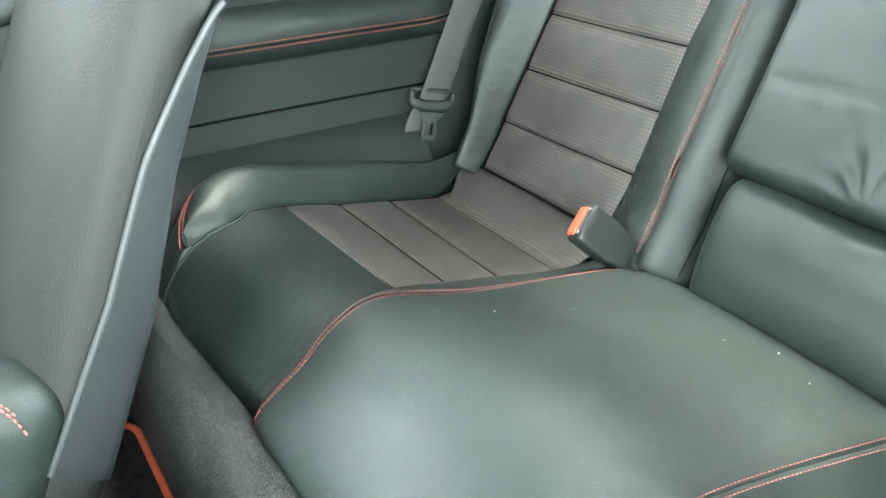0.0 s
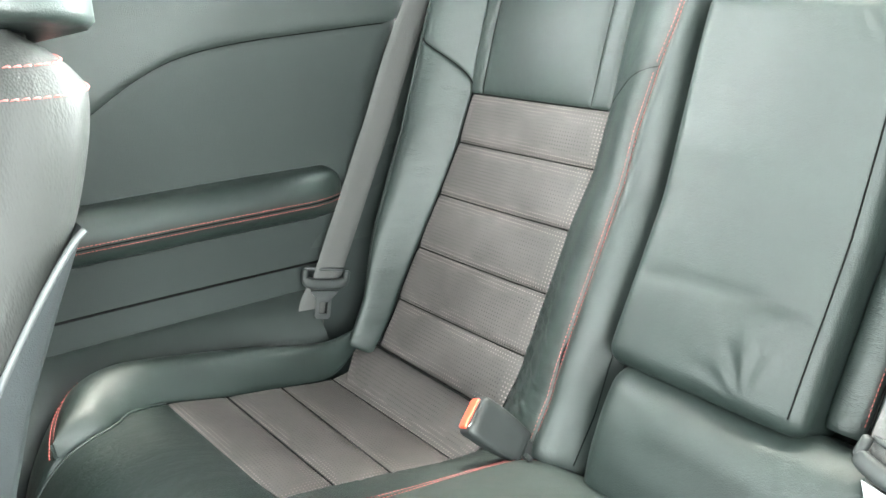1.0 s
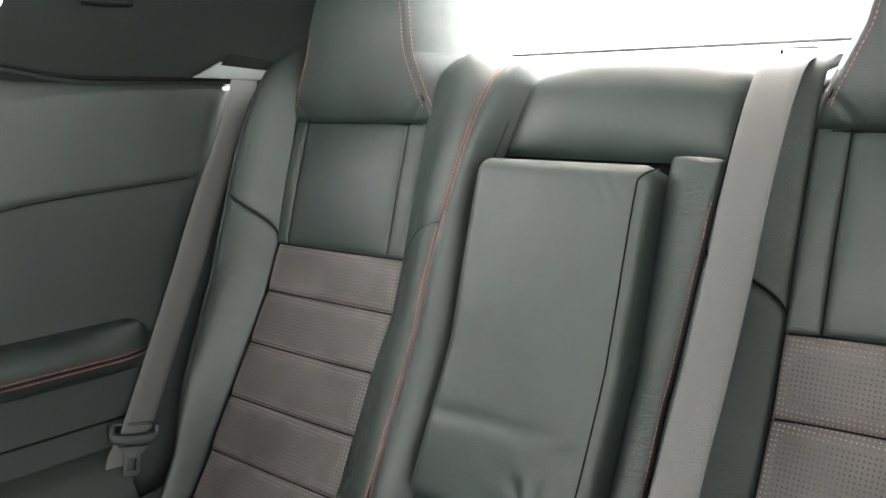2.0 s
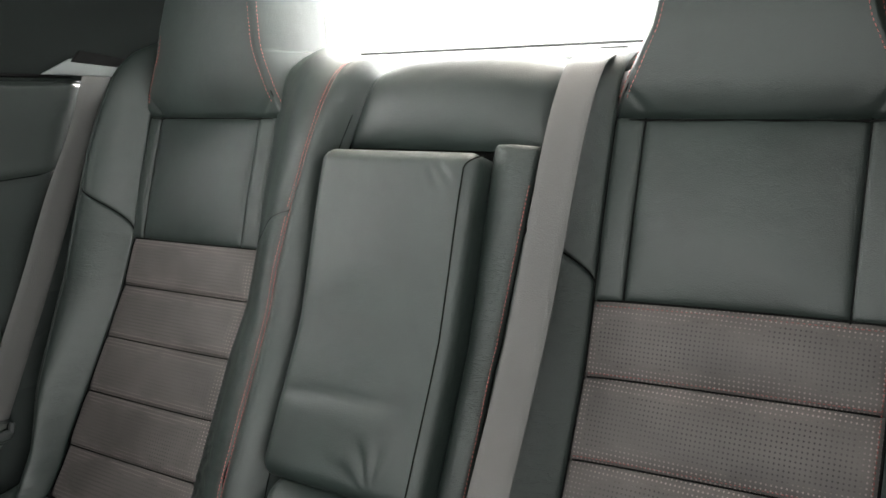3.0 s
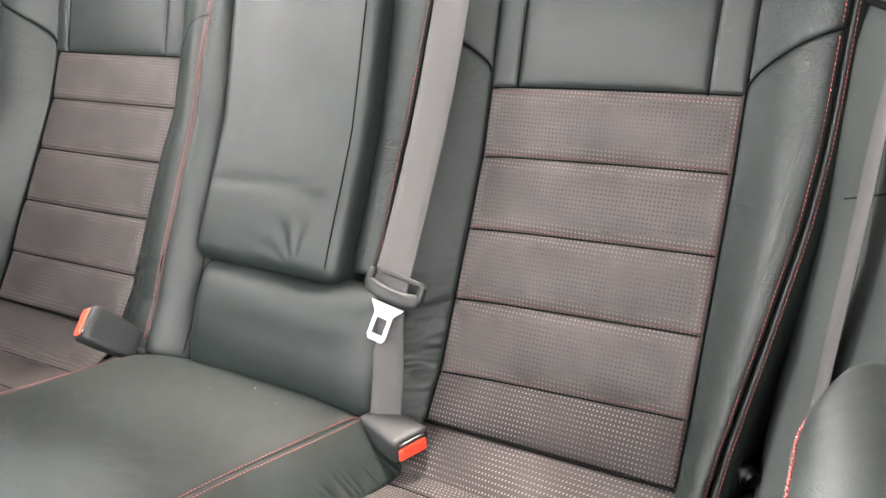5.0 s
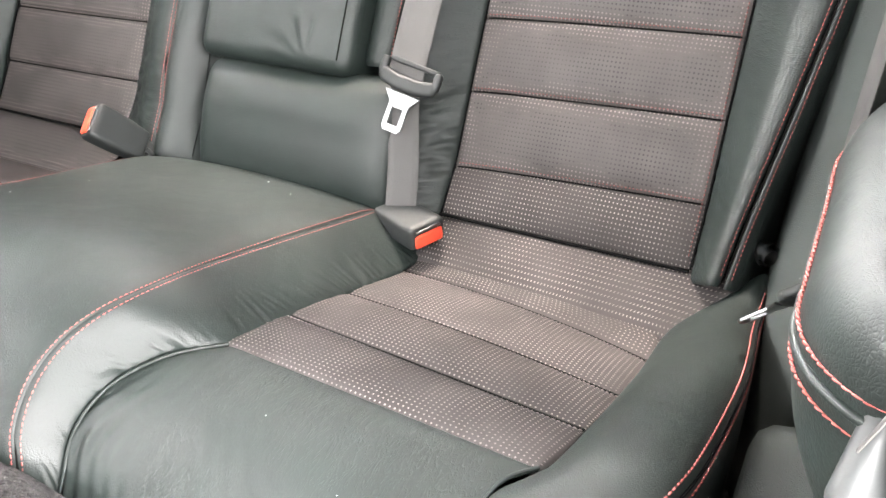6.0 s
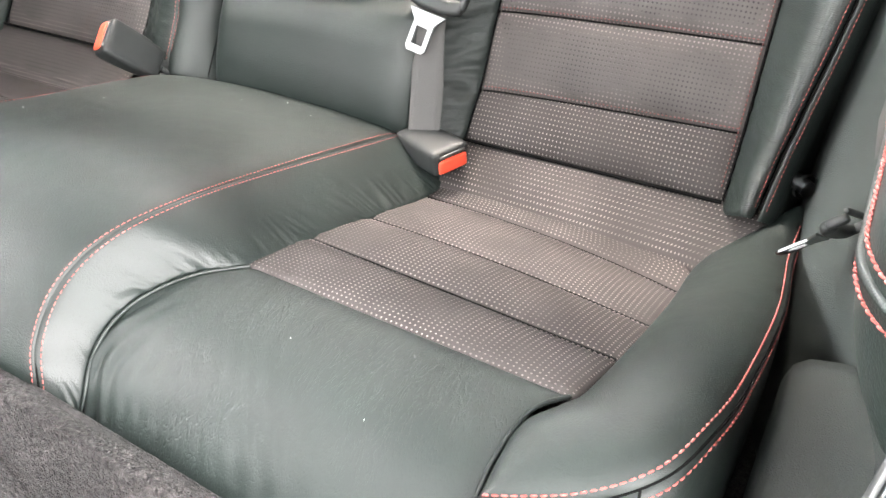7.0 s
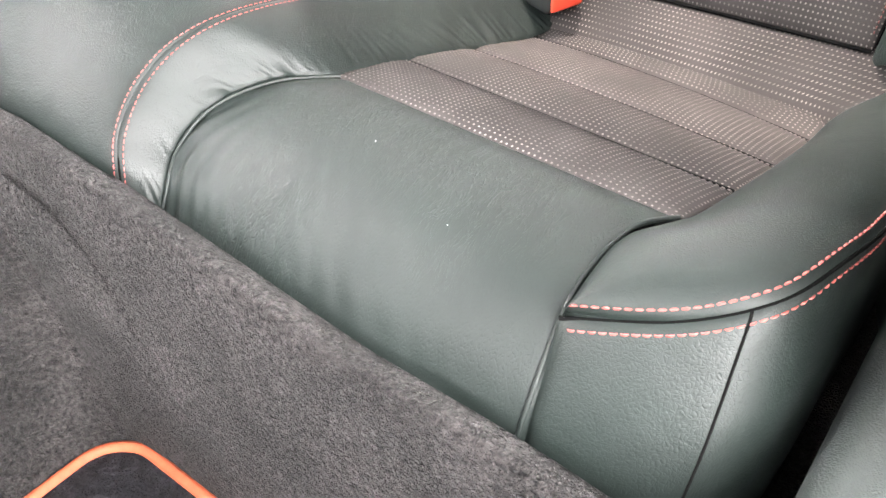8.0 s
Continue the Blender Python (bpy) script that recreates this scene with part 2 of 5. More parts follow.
class Spline:
    """A smooth curve through points, run by its length from 0 to 1."""

    def __init__(self, pts):
        p = np.array(pts, float)
        out = []
        for i in range(len(p) - 1):
            a, b, c, d = p[max(i - 1, 0)], p[i], p[i + 1], p[min(i + 2, len(p) - 1)]
            for t in np.linspace(0, 1, 24, endpoint=False):
                out.append(0.5 * (2 * b + (c - a) * t + (2 * a - 5 * b + 4 * c - d) * t * t + (3 * b - a - 3 * c + d) * t ** 3))
        out.append(p[-1])
        self.p = np.array(out)
        s = np.concatenate([[0], np.cumsum(np.linalg.norm(np.diff(self.p, axis=0), axis=1))])
        self.length, self.s = s[-1], s / s[-1]

    def __call__(self, u):
        return np.stack([np.interp(u, self.s, self.p[:, k]) for k in range(self.p.shape[1])], -1)


def spread(n):
    u = np.linspace(0, 1, n)
    return 0.35 * u + 0.65 * (0.5 - 0.5 * np.cos(np.pi * u))


def sheet(name, P, mat, parent, uv=None, label="", near=None):
    """A mesh from a grid of places, P[i, j]."""
    a, b = P.shape[:2]
    idx = np.arange(a * b).reshape(a, b)
    f = np.stack([idx[:-1, :-1], idx[1:, :-1], idx[1:, 1:], idx[:-1, 1:]], -1).reshape(-1, 4)
    me = bpy.data.meshes.new(name)
    me.from_pydata(P.reshape(-1, 3).tolist(), [], f.tolist())
    if uv is not None:
        layer = me.uv_layers.new(name="UVMap")
        layer.data.foreach_set("uv", uv.reshape(-1, 2)[f.reshape(-1)].astype(np.float32).ravel())
    if near is not None:
        me.attributes.new("hem", "FLOAT", "POINT").data.foreach_set("value", near.reshape(-1).astype(np.float32))
    me.polygons.foreach_set("use_smooth", [True] * len(me.polygons))
    return link(name, me, mat, parent, label)


GRID = []


def patch(name, f, size, mat, parent, puff=0.0, groove=(1, 1, 1, 1), g=0.004, r=0.0045, flip=1, uv=None, waves=None, label="", power=2.5):
    """An upholstery panel: f(u, v) gives its bare sheet, which is puffed up and drawn in at its sewn edges
    (groove: at u=0, u=1, v=0, v=1)."""
    u, v = spread(size[0]), spread(size[1])
    U, V = np.meshgrid(u, v, indexing="ij")
    P = f(U, V)
    du, dv = np.gradient(P, axis=0), np.gradient(P, axis=1)
    N = np.cross(du, dv) * flip
    N /= np.linalg.norm(N, axis=-1, keepdims=True) + 1e-12
    lu = np.concatenate([np.zeros((1, len(v))), np.cumsum(np.linalg.norm(np.diff(P, axis=0), axis=-1), axis=0)])
    lv = np.concatenate([np.zeros((len(u), 1)), np.cumsum(np.linalg.norm(np.diff(P, axis=1), axis=-1), axis=1)], axis=1)
    h = puff * (1 - np.abs(2 * U - 1) ** power) * (1 - np.abs(2 * V - 1) ** power)
    for on, d in zip(groove, (lu, lu[-1] - lu, lv, lv[:, -1:] - lv)):
        h = h - on * g * np.exp(-d / r)
    if waves is not None:
        h = h + waves(P, U, V)
    uvs = np.stack([lu, lv], -1) if uv is None else np.stack(uv(U, V), -1)
    Q = P + N * h[..., None]
    GRID.append((Q, N, lu, lv))
    near = np.minimum(np.minimum(lu, lu[-1] - lu), np.minimum(lv, lv[:, -1:] - lv))
    return sheet(name, Q, mat, parent, uvs, label, near)


def tube(name, pts, radius, mat, parent, label="", sides=8, closed=False):
    """A cord along a row of places."""
    p = np.array(pts, float)
    n = len(p)
    t = np.gradient(p, axis=0)
    t /= np.linalg.norm(t, axis=1, keepdims=True) + 1e-12
    ref = np.array([0.3, 0.2, 1.0]) / 1.07
    a = np.cross(t, ref)
    a /= np.linalg.norm(a, axis=1, keepdims=True) + 1e-12
    b = np.cross(t, a)
    ang = np.linspace(0, 2 * np.pi, sides + 1)
    P = p[:, None] + radius * (np.cos(ang)[None, :, None] * a[:, None] + np.sin(ang)[None, :, None] * b[:, None])
    return sheet(name, P, mat, parent, None, label)


def stitches(name, curve, lift, parent, pitch=0.0048, length=0.0036, radius=0.00045, label="red thread stitching", mat=None):
    """A row of short sewn stitches along a curve, each a small bent bead of thread lifted off the leather."""
    n = max(int(curve.length / pitch), 2)
    verts, faces = [], []
    for k in range(n):
        u0 = (k + 0.5) / n
        w = 0.5 * length / curve.length
        q = curve(np.array([u0 - w, u0 - 0.5 * w, u0, u0 + 0.5 * w, u0 + w]).clip(0, 1))
        L = lift(u0) if callable(lift) else np.array(lift)
        L = L / (np.linalg.norm(L) + 1e-9)
        t = q[-1] - q[0]
        t /= np.linalg.norm(t) + 1e-9
        s = np.cross(t, L)
        base = len(verts)
        for j, (hh, rr) in enumerate(((-0.6, 0.5), (0.35, 1), (0.6, 1), (0.35, 1), (-0.6, 0.5))):
            c = q[j] + L * hh * radius
            for a in range(6):
                an = a * math.pi / 3
                verts.append(tuple(c + rr * radius * (math.cos(an) * s + math.sin(an) * L)))
        for j in range(4):
            for a in range(6):
                faces.append((base + j * 6 + a, base + j * 6 + (a + 1) % 6, base + j * 6 + 6 + (a + 1) % 6, base + j * 6 + 6 + a))
    me = bpy.data.meshes.new(name)
    me.from_pydata(verts, [], faces)
    me.polygons.foreach_set("use_smooth", [True] * len(me.polygons))
    return link(name, me, mat or STITCH, parent, label)


def sewn(name, grid, edge, dist, parent, v0=0.0, v1=1.0, label="red thread stitching", **kw):
    """A row of stitches on a panel, dist metres in from its edge u=0 or u=1."""
    Q, N, lu, lv = grid
    pts, nor = [], []
    m = Q.shape[1]
    for j in range(m):
        d = lu[:, j] if edge == 0 else lu[-1, j] - lu[:, j]
        o = np.argsort(d)
        pts.append([np.interp(dist, d[o], Q[o, j, k]) for k in range(3)])
        nor.append([np.interp(dist, d[o], N[o, j, k]) for k in range(3)])
    f = lv[lv.shape[0] // 2] / lv[lv.shape[0] // 2, -1]
    pick = (f >= v0) & (f <= v1)
    c = Spline(np.array(pts)[pick])
    nor = np.array(nor)[pick]
    q = np.linspace(0, 1, len(nor))
    return stitches(name, c, lambda u: np.array([np.interp(u, q, nor[:, k]) for k in range(3)]), parent, label=label, **kw)


def rounded(sx, sy, sz, r, n=6, shape=None):
    """A bmesh block with rounded edges, centred on the origin; shape(Vector) bends it afterwards."""
    bm = bmesh.new()
    bmesh.ops.create_cube(bm, size=2)
    bmesh.ops.subdivide_edges(bm, edges=bm.edges[:], cuts=n, use_grid_fill=True)
    half = Vector((sx / 2, sy / 2, sz / 2))
    for v in bm.verts:
        c = v.co.copy()
        p = Vector([math.copysign(abs(c[k]) ** 0.55, c[k]) * half[k] for k in range(3)])
        core = Vector([max(-half[k] + r, min(half[k] - r, p[k])) for k in range(3)])
        d = p - core
        if d.length > 1e-9:
            p = core + d.normalized() * min(r, max(abs(d.x), abs(d.y), abs(d.z)))
        v.co = p
    if shape:
        for v in bm.verts:
            v.co = Vector(shape(v.co))
    return bm


def block(name, m, size, r, mat, parent=None, label="", n=4, shape=None):
    bm = rounded(*size, r, n, shape)
    bmesh.ops.transform(bm, matrix=m, verts=bm.verts)
    return part(name, bm, mat, parent, label)


def slab(name, x0, x1, y0, y1, z0, z1, mat, parent=None, label="", bevel=0.004, kind=""):
    bm = bmesh.new()
    bmesh.ops.create_cube(bm, size=1)
    for v in bm.verts:
        v.co = Vector((x0 + (v.co.x + 0.5) * (x1 - x0), y0 + (v.co.y + 0.5) * (y1 - y0), z0 + (v.co.z + 0.5) * (z1 - z0)))
    if bevel:
        bmesh.ops.bevel(bm, geom=bm.edges[:], offset=bevel, segments=2, affect="EDGES", profile=0.5)
    return part(name, bm, mat, parent, label, False, kind)


# ---- the rear backrest ----
WK = [0.20, 0.347, 0.40, 0.48, 0.56, 0.64, 0.72, 0.80, 0.90, 0.94, 0.97, 1.01, 1.06, 1.16]
YK = [-0.09, -0.005, 0.035, 0.073, 0.112, 0.149, 0.173, 0.195, 0.226, 0.241, 0.258, 0.292, 0.34, 0.43]
ZK = [0.22, 0.347, 0.40, 0.48, 0.56, 0.64, 0.72, 0.80, 0.90, 0.937, 0.954, 0.960, 0.957, 0.945]
WD = np.linspace(0.2, 1.16, 481)
kern = np.hanning(21) / np.hanning(21).sum()
YD = np.convolve(np.pad(np.interp(WD, WK, YK), 10, mode="reflect", reflect_type="odd"), kern, "valid")
ZD = np.convolve(np.pad(np.interp(WD, WK, ZK), 10, mode="reflect", reflect_type="odd"), kern, "valid")
TY, TZ = np.gradient(YD), np.gradient(ZD)
TL = np.hypot(TY, TZ)


def B(x, w, off=0.0):
    """A place on the backrest: x across, w up along its curve, off metres in front of it."""
    x, w, off = np.broadcast_arrays(np.asarray(x, float), np.asarray(w, float), np.asarray(off, float))
    y, z = np.interp(w, WD, YD), np.interp(w, WD, ZD)
    ny, nz = -np.interp(w, WD, TZ / TL), np.interp(w, WD, TY / TL)
    side = np.clip((np.abs(x) - np.where(x > 0, 0.19, 0.15)) / 0.08, 0, 1)
    high = np.clip((w - 0.92) / 0.09, 0, 1)
    z = z + 0.030 * side * side * (3 - 2 * side) * high
    return np.stack([x, y + off * ny, z + off * nz], -1)


def line(*pairs):
    """A smooth function through (place, value) pairs."""
    a = np.array(pairs, float)
    xs = np.linspace(a[0, 0], a[-1, 0], 200)
    k = np.hanning(25) / np.hanning(25).sum()
    ys = np.convolve(np.pad(np.interp(xs, a[:, 0], a[:, 1]), 12, mode="edge" if len(a) < 3 else "reflect", **({} if len(a) < 3 else {"reflect_type": "odd"})), k, "valid")
    return lambda q: np.interp(q, xs, ys)


def back_panel(name, s, x0, x1, w0, w1, mat, parent, off0=0.0, off1=0.0, size=(40, 30), swell=0.0, **kw):
    """A backrest panel; x0, x1 and off0, off1 may depend on w, w0 and w1 on u."""
    fx0, fx1 = (x0 if callable(x0) else lambda w: x0), (x1 if callable(x1) else lambda w: x1)
    fw0, fw1 = (w0 if callable(w0) else lambda u: w0), (w1 if callable(w1) else lambda u: w1)
    fo0, fo1 = (off0 if callable(off0) else lambda w: off0), (off1 if callable(off1) else lambda w: off1)

    def f(U, V):
        w = fw0(U) + (fw1(U) - fw0(U)) * V
        x = fx0(w) + (fx1(w) - fx0(w)) * U
        e = U * U * (3 - 2 * U)
        o = fo0(w) + (fo1(w) - fo0(w)) * e + swell * np.sin(np.pi * U)
        return B(s * x, w, o)

    return patch(name, f, size, mat, parent, flip=s, uv=lambda U, V: (fx0(0.6) + (fx1(0.6) - fx0(0.6)) * U, fw0(U) + (fw1(U) - fw0(U)) * V), **kw)


def folds(cx, cz, depth, scale, seed, dx=1.0, dz=1.0):
    """Soft drawn folds in the leather round a place."""
    def f(P, U, V):
        out = np.zeros(U.shape)
        for i in range(U.shape[0]):
            for j in range(U.shape[1]):
                p = P[i, j]
                k = math.exp(-(((p[0] - cx) / dx) ** 2 + ((p[2] - cz) / dz) ** 2))
                if k > 0.02:
                    out[i, j] = depth * k * noise.noise(Vector((p[0] * scale[0] + seed, p[1] * scale[1], p[2] * scale[2])))
        return out
    return f


def make_backrest(s, xi, xo, pad_i, pad_o, xseam, xin, rows, tilt, crest, outer, label):
    """One outer half of the rear backrest: quilted perforated rows, a head pad, side bolsters, a shoulder and a headrest."""
    root = thing("rear_seat_back", (s * 0.4, 0.05, 0.33), label, "seat backrest", group="rear seats")
    top = 0.905

    def row(k, x):
        """Height of a cross seam, which climbs a little across the panel."""
        a, b = xi(rows[k]), xo(rows[k])
        return rows[k] + (tilt if k else 0) * np.clip((x - a) / (b - a), 0, 1) ** 0.65

    def across(k, x0, x1):
        return lambda u: row(k, x0 + (x1 - x0) * u)
    for k in range(5):
        back_panel("quilted_panel", s, xi, xo, across(k, xi(rows[k]), xo(rows[k])), across(k + 1, xi(rows[k + 1]), xo(rows[k + 1])), SEATED if k == 0 and s > 0 else INSERT, root,
                   size=(56, 30), puff=0.0065, g=0.0042, r=0.0042, power=2.2, label="perforated grey-brown leather panel" if k == 0 else "")
    q = np.linspace(xi(0.35), xo(0.35), 40)
    tube("seam_line", B(s * q, rows[0] - 0.002, 0.0), 0.0020, CORD, root)
    back_panel("head_strip", s, xi(top), pad_i, across(5, xi(rows[5]), pad_i), top, LEATHER, root, size=(16, 40), puff=0.002, g=0.003, r=0.002)
    back_panel("head_strip", s, pad_o, xo(top), across(5, pad_o, xo(rows[5])), top, LEATHER, root, size=(16, 40), puff=0.002, g=0.003, r=0.002)
    back_panel("head_pad", s, pad_i, pad_o, across(5, pad_i, pad_o), top, LEATHER, root, size=(48, 48), puff=0.008, g=0.004, r=0.0035,
               waves=folds((pad_i + pad_o) / 2 * s, top, 0.0012, (25, 1, 9), 3, 0.2, 0.05))
    # thread along the cross seams and the foot of the pad
    for k in range(1, 5):
        q = np.linspace(xi(rows[k]) + 0.004, xo(rows[k]) - 0.004, 40)
        stitches("seam_thread", Spline(B(s * q, row(k, q) + 0.0036, -0.0008)), (0, -0.92, 0.38), root, pitch=0.0042, length=0.0028, radius=0.00055 if s > 0 else 0.0004, label="fine red seam thread", mat=SEAMRED if s > 0 else CORD)
        tube("seam_line", B(s * q, row(k, q), -0.0036), 0.0011, CORD, root)
    q = np.linspace(xi(rows[5]) + 0.004, xo(rows[5]) - 0.004, 40)
    if s > 0:
        stitches("seam_thread", Spline(B(s * q, row(5, q) - 0.006, 0.0005)), (0, -0.92, 0.38), root, pitch=0.005, length=0.003, radius=0.0005, mat=SEAMRED)
    tube("seam_line", B(s * q, row(5, q), -0.0034), 0.0013, CORD, root)
    wq = np.linspace(rows[0], top, 60)
    for fx in (xi, xo):
        tube("seam_line", B(s * fx(wq), wq, -0.0030), 0.0012, CORD, root)
    wq = np.linspace(rows[5] + 0.004, top, 40)
    for x in (pad_i, pad_o):
        tube("seam_line", B(np.full(40, s * x), wq, -0.0026), 0.0010, CORD, root)
    wq = np.linspace(rows[0] + 0.01, rows[5], 60)
    if s > 0:
        stitches("seam_thread", Spline(B(s * (xo(wq) - 0.0045), wq, 0.0002)), (0, -0.92, 0.38), root, pitch=0.0046, length=0.003, radius=0.0006, mat=SEAMRED)
    # outer bolster, in an upper and a lower piece
    xs = line(*outer)
    lift = line((0.3, 0.022), (0.36, 0.032), (0.48, 0.05), (0.85, 0.05), (0.93, 0.045), (1.0, 0.03), (1.1, 0.02))
    split = lambda u: 0.719 + 0.062 * np.sqrt(np.clip(u, 0, 1) + 0.02)
    back_panel("side_bolster", s, xo, lambda w: xs(w), 0.335, split, CREASED, root, 0.0, lift, (36, 120), swell=0.016, g=0.0032, r=0.003,
               waves=folds(s * 0.562, 0.42, 0.0016, (60, 5, 150), 7, 0.05, 0.10))
    if s > 0:
        sewn("double_stitching", GRID[-1], 1, 0.006, root, 0.02, 0.99)
    u = np.linspace(0, 1, 40)
    e = u * u * (3 - 2 * u)
    xq = xo(0.72) + (xs(split(u)) - xo(0.72)) * u
    tube("seam_line", B(s * xq, split(u), lift(split(u)) * e + 0.016 * np.sin(np.pi * u) - 0.0018), 0.0010, CORD, root)
    back_panel("shoulder_bolster", s, xo, lambda w: xs(w), split, 1.10, LEATHER, root, 0.0, lift, (36, 60), swell=0.016, g=0.0032, r=0.003)
    if s > 0:
        sewn("double_stitching", GRID[-1], 1, 0.006, root, 0.01, 0.85)
    # side of the backrest behind the outer seam
    back_panel("backrest_side", s, lambda w: xs(w), lambda w: xs(w) + 0.016, 0.335, 1.10, LEATHER, root, lift, lambda w: lift(w) - 0.014, (14, 70), swell=0.003, g=0.0025, r=0.002)
    if s > 0:
        sewn("double_stitching", GRID[-1], 0, 0.007, root, 0.01, 0.9)
    back_panel("backrest_flank", s, lambda w: xs(w) + 0.016, lambda w: xs(w) + 0.020, 0.33, 1.10, LEATHER, root, lambda w: lift(w) - 0.014, -0.16, (12, 40), groove=(1, 0, 0, 0), g=0.003)
    wq = np.linspace(0.345, 1.06, 90)
    tube("seam_cord", B(s * xs(wq), wq, lift(wq) - 0.0035), 0.0012, CORD, root)
    # inner bolster, rising to the red seam, and the strip beyond it
    rise = line((0.3, crest * 0.55), (0.42, crest), (0.85, crest), (0.93, crest * 0.8), (1.0, crest * 0.4), (1.1, 0.0))
    deep = 0.0012 if s < 0 else 0.0035
    fs = xseam if callable(xseam) else (lambda w: xseam)
    split_in = lambda u: 0.721 + 0.053 * np.sqrt(np.clip(1 - u, 0, 1) + 0.02)
    back_panel("inner_bolster", s, lambda w: fs(w), xi, 0.335, split_in, CREASED, root, rise, 0.0, (40, 130), swell=0.010, g=deep, r=0.003,
               waves=folds(s * (xi(0.43) - 0.02), 0.43, 0.0056, (45, 8, 170), 11, 0.05, 0.09))
    back_panel("inner_shoulder", s, lambda w: fs(w), xi, split_in, 1.10, LEATHER, root, rise, 0.0, (40, 60), swell=0.010, g=deep, r=0.003)
    if s < 0:
        back_panel("inner_edge", s, lambda w: np.interp(w, [0.855, 0.95], [xin, xin - 0.030]), lambda w: fs(w), 0.335, 1.10, LEATHER, root, line((0.3, -0.012), (0.44, 0.004), (0.56, 0.010), (1.1, -0.006)), rise, (36, 90), swell=0.014, g=deep, r=0.003)
    else:
        back_panel("inner_edge", s, xin, lambda w: fs(w), 0.480, 0.866, CREASED, root, 0.032, rise, (36, 80), swell=0.006, g=0.004, r=0.004)
    sewn("double_stitching", GRID[-1], 1, 0.004, root, 0.03, 0.9)
    if s < 0:
        tube("seam_line", GRID[-1][0][9, 3:62], 0.0008, CORD, root)
        sewn("double_stitching", GRID[-3], 0, 0.004, root, 0.03, 0.99)
        sewn("double_stitching", GRID[-2], 0, 0.004, root, 0.01, 0.85)
    wq = np.linspace(0.36, 1.03, 90)
    tube("seam_cord", B(s * fs(wq), wq, rise(wq) - (0.0016 if s < 0 else 0.003)), 0.0008, CORD, root)
    if s < 0:
        wq = np.linspace(0.432, 0.462, 12)
        tube("torn_slit", B(s * fs(wq), wq, rise(wq) - 0.0005), 0.0024 * np.sin(np.linspace(0.1, 3.04, 12))[:, None, None], CORD, root, "torn slit in the red seam")
    u = np.linspace(0, 1, 40)
    e = u * u * (3 - 2 * u)
    wi = split_in(u)
    tube("seam_line", B(s * (fs(wi) + (xi(0.74) - fs(wi)) * u), wi, rise(wi) * (1 - e) + 0.010 * np.sin(np.pi * u) - 0.0018), 0.0010, CORD, root)
    # headrest: a wedge that narrows upwards, grown out of the shoulder
    cx = (xi(0.9) + xo(0.9)) / 2
    hw = line((0.90, 0.149), (0.925, 0.142), (1.0, 0.108), (1.08, 0.092), (1.15, 0.08))
    zz = np.array([0.898, 0.905, 0.915, 0.94, 0.98, 1.02, 1.06, 1.10, 1.125, 1.14, 1.145])
    yf = np.array([0.238, 0.229, 0.2235, 0.219, 0.219, 0.222, 0.228, 0.236, 0.248, 0.266, 0.29])
    rings = []
    zf = Spline(np.stack([zz, yf], -1))
    for q in np.linspace(0, 1, 90):
        z, y = zf(q)
        h = float(hw(z))
        a = np.linspace(-1, 1, 161)
        fl = np.clip((np.abs(a) - 0.62) / 0.38, 0, 1)
        xx = np.where(np.abs(a) < 0.62, a / 0.62 * h * 0.97, np.sign(a) * (h * 0.97 + 0.03 * np.sin(fl * np.pi / 2)))
        yy = y + 0.004 * (a / 0.62) ** 2 * (np.abs(a) < 0.62) + np.where(fl > 0, 0.004 + 0.13 * fl ** 1.3, 0)
        rings.append(np.stack([s * cx + xx, yy, np.full_like(xx, z) - 0.012 * fl * (z > 1.0)], -1))
    P = np.array(rings)
    mound = np.array([[0.0025 * noise.noise(Vector(p * 9)) for p in row] for row in P])
    P[..., 1] += mound
    for sgn in (-1, 1):
        for k, (foot, slope, deep) in enumerate(((0.106, 0.9, 0.0022), (0.096, 1.1, 0.0010))):
            X, Z = (P[..., 0] - s * cx) * sgn, P[..., 2] - 0.905
            d = (X - foot - slope * Z) / 0.0045
            P[..., 1] += deep * np.exp(-d * d) * np.exp(-((Z - 0.012 - 0.01 * k) / 0.022) ** 2)
    head = sheet("headrest", P, LEATHER, root, None, "fixed wedge-shaped leather headrest")
    for sgn in (-1, 1):
        zq = np.linspace(0.925, 1.12, 40)
        yq = np.interp(zq, zz, yf)
        for d in (-0.005, 0.006):
            edge = np.stack([s * cx + sgn * (hw(zq) * 0.97 + d), yq + (0.003 if d < 0 else 0.010), zq], -1)
            stitches("double_stitching", Spline(edge), (sgn * 0.5, -0.85, 0.1), root, pitch=0.0055)
        tube("seam_cord", np.stack([s * cx + sgn * hw(zq) * 0.97, yq + 0.006, zq], -1), 0.0011, CORD, root)
    q = np.linspace(-0.13, 0.13, 30)
    tube("seam_cord", np.stack([s * cx + q, np.full(30, 0.2285), np.full(30, 0.9015)], -1), 0.0014, CORD, root)
    return root


make_backrest(1, lambda w: 0.241 + 0 * w, lambda w: 0.532 + 0 * w, 0.274, 0.494, lambda w: np.interp(w, [0.3, 0.47, 0.62, 0.74, 0.84, 1.0], [0.152, 0.150, 0.150, 0.159, 0.168, 0.18]), 0.110,
              [0.348, 0.394, 0.4735, 0.5505, 0.631, 0.710], 0.0105, 0.030,
              [(0.30, 0.565), (0.354, 0.572), (0.42, 0.582), (0.48, 0.594), (0.60, 0.614), (0.69, 0.620), (0.76, 0.621), (0.84, 0.623), (0.93, 0.628), (1.0, 0.622), (1.12, 0.60)],
              "green-black leather rear backrest with perforated quilted rows and red stitching")
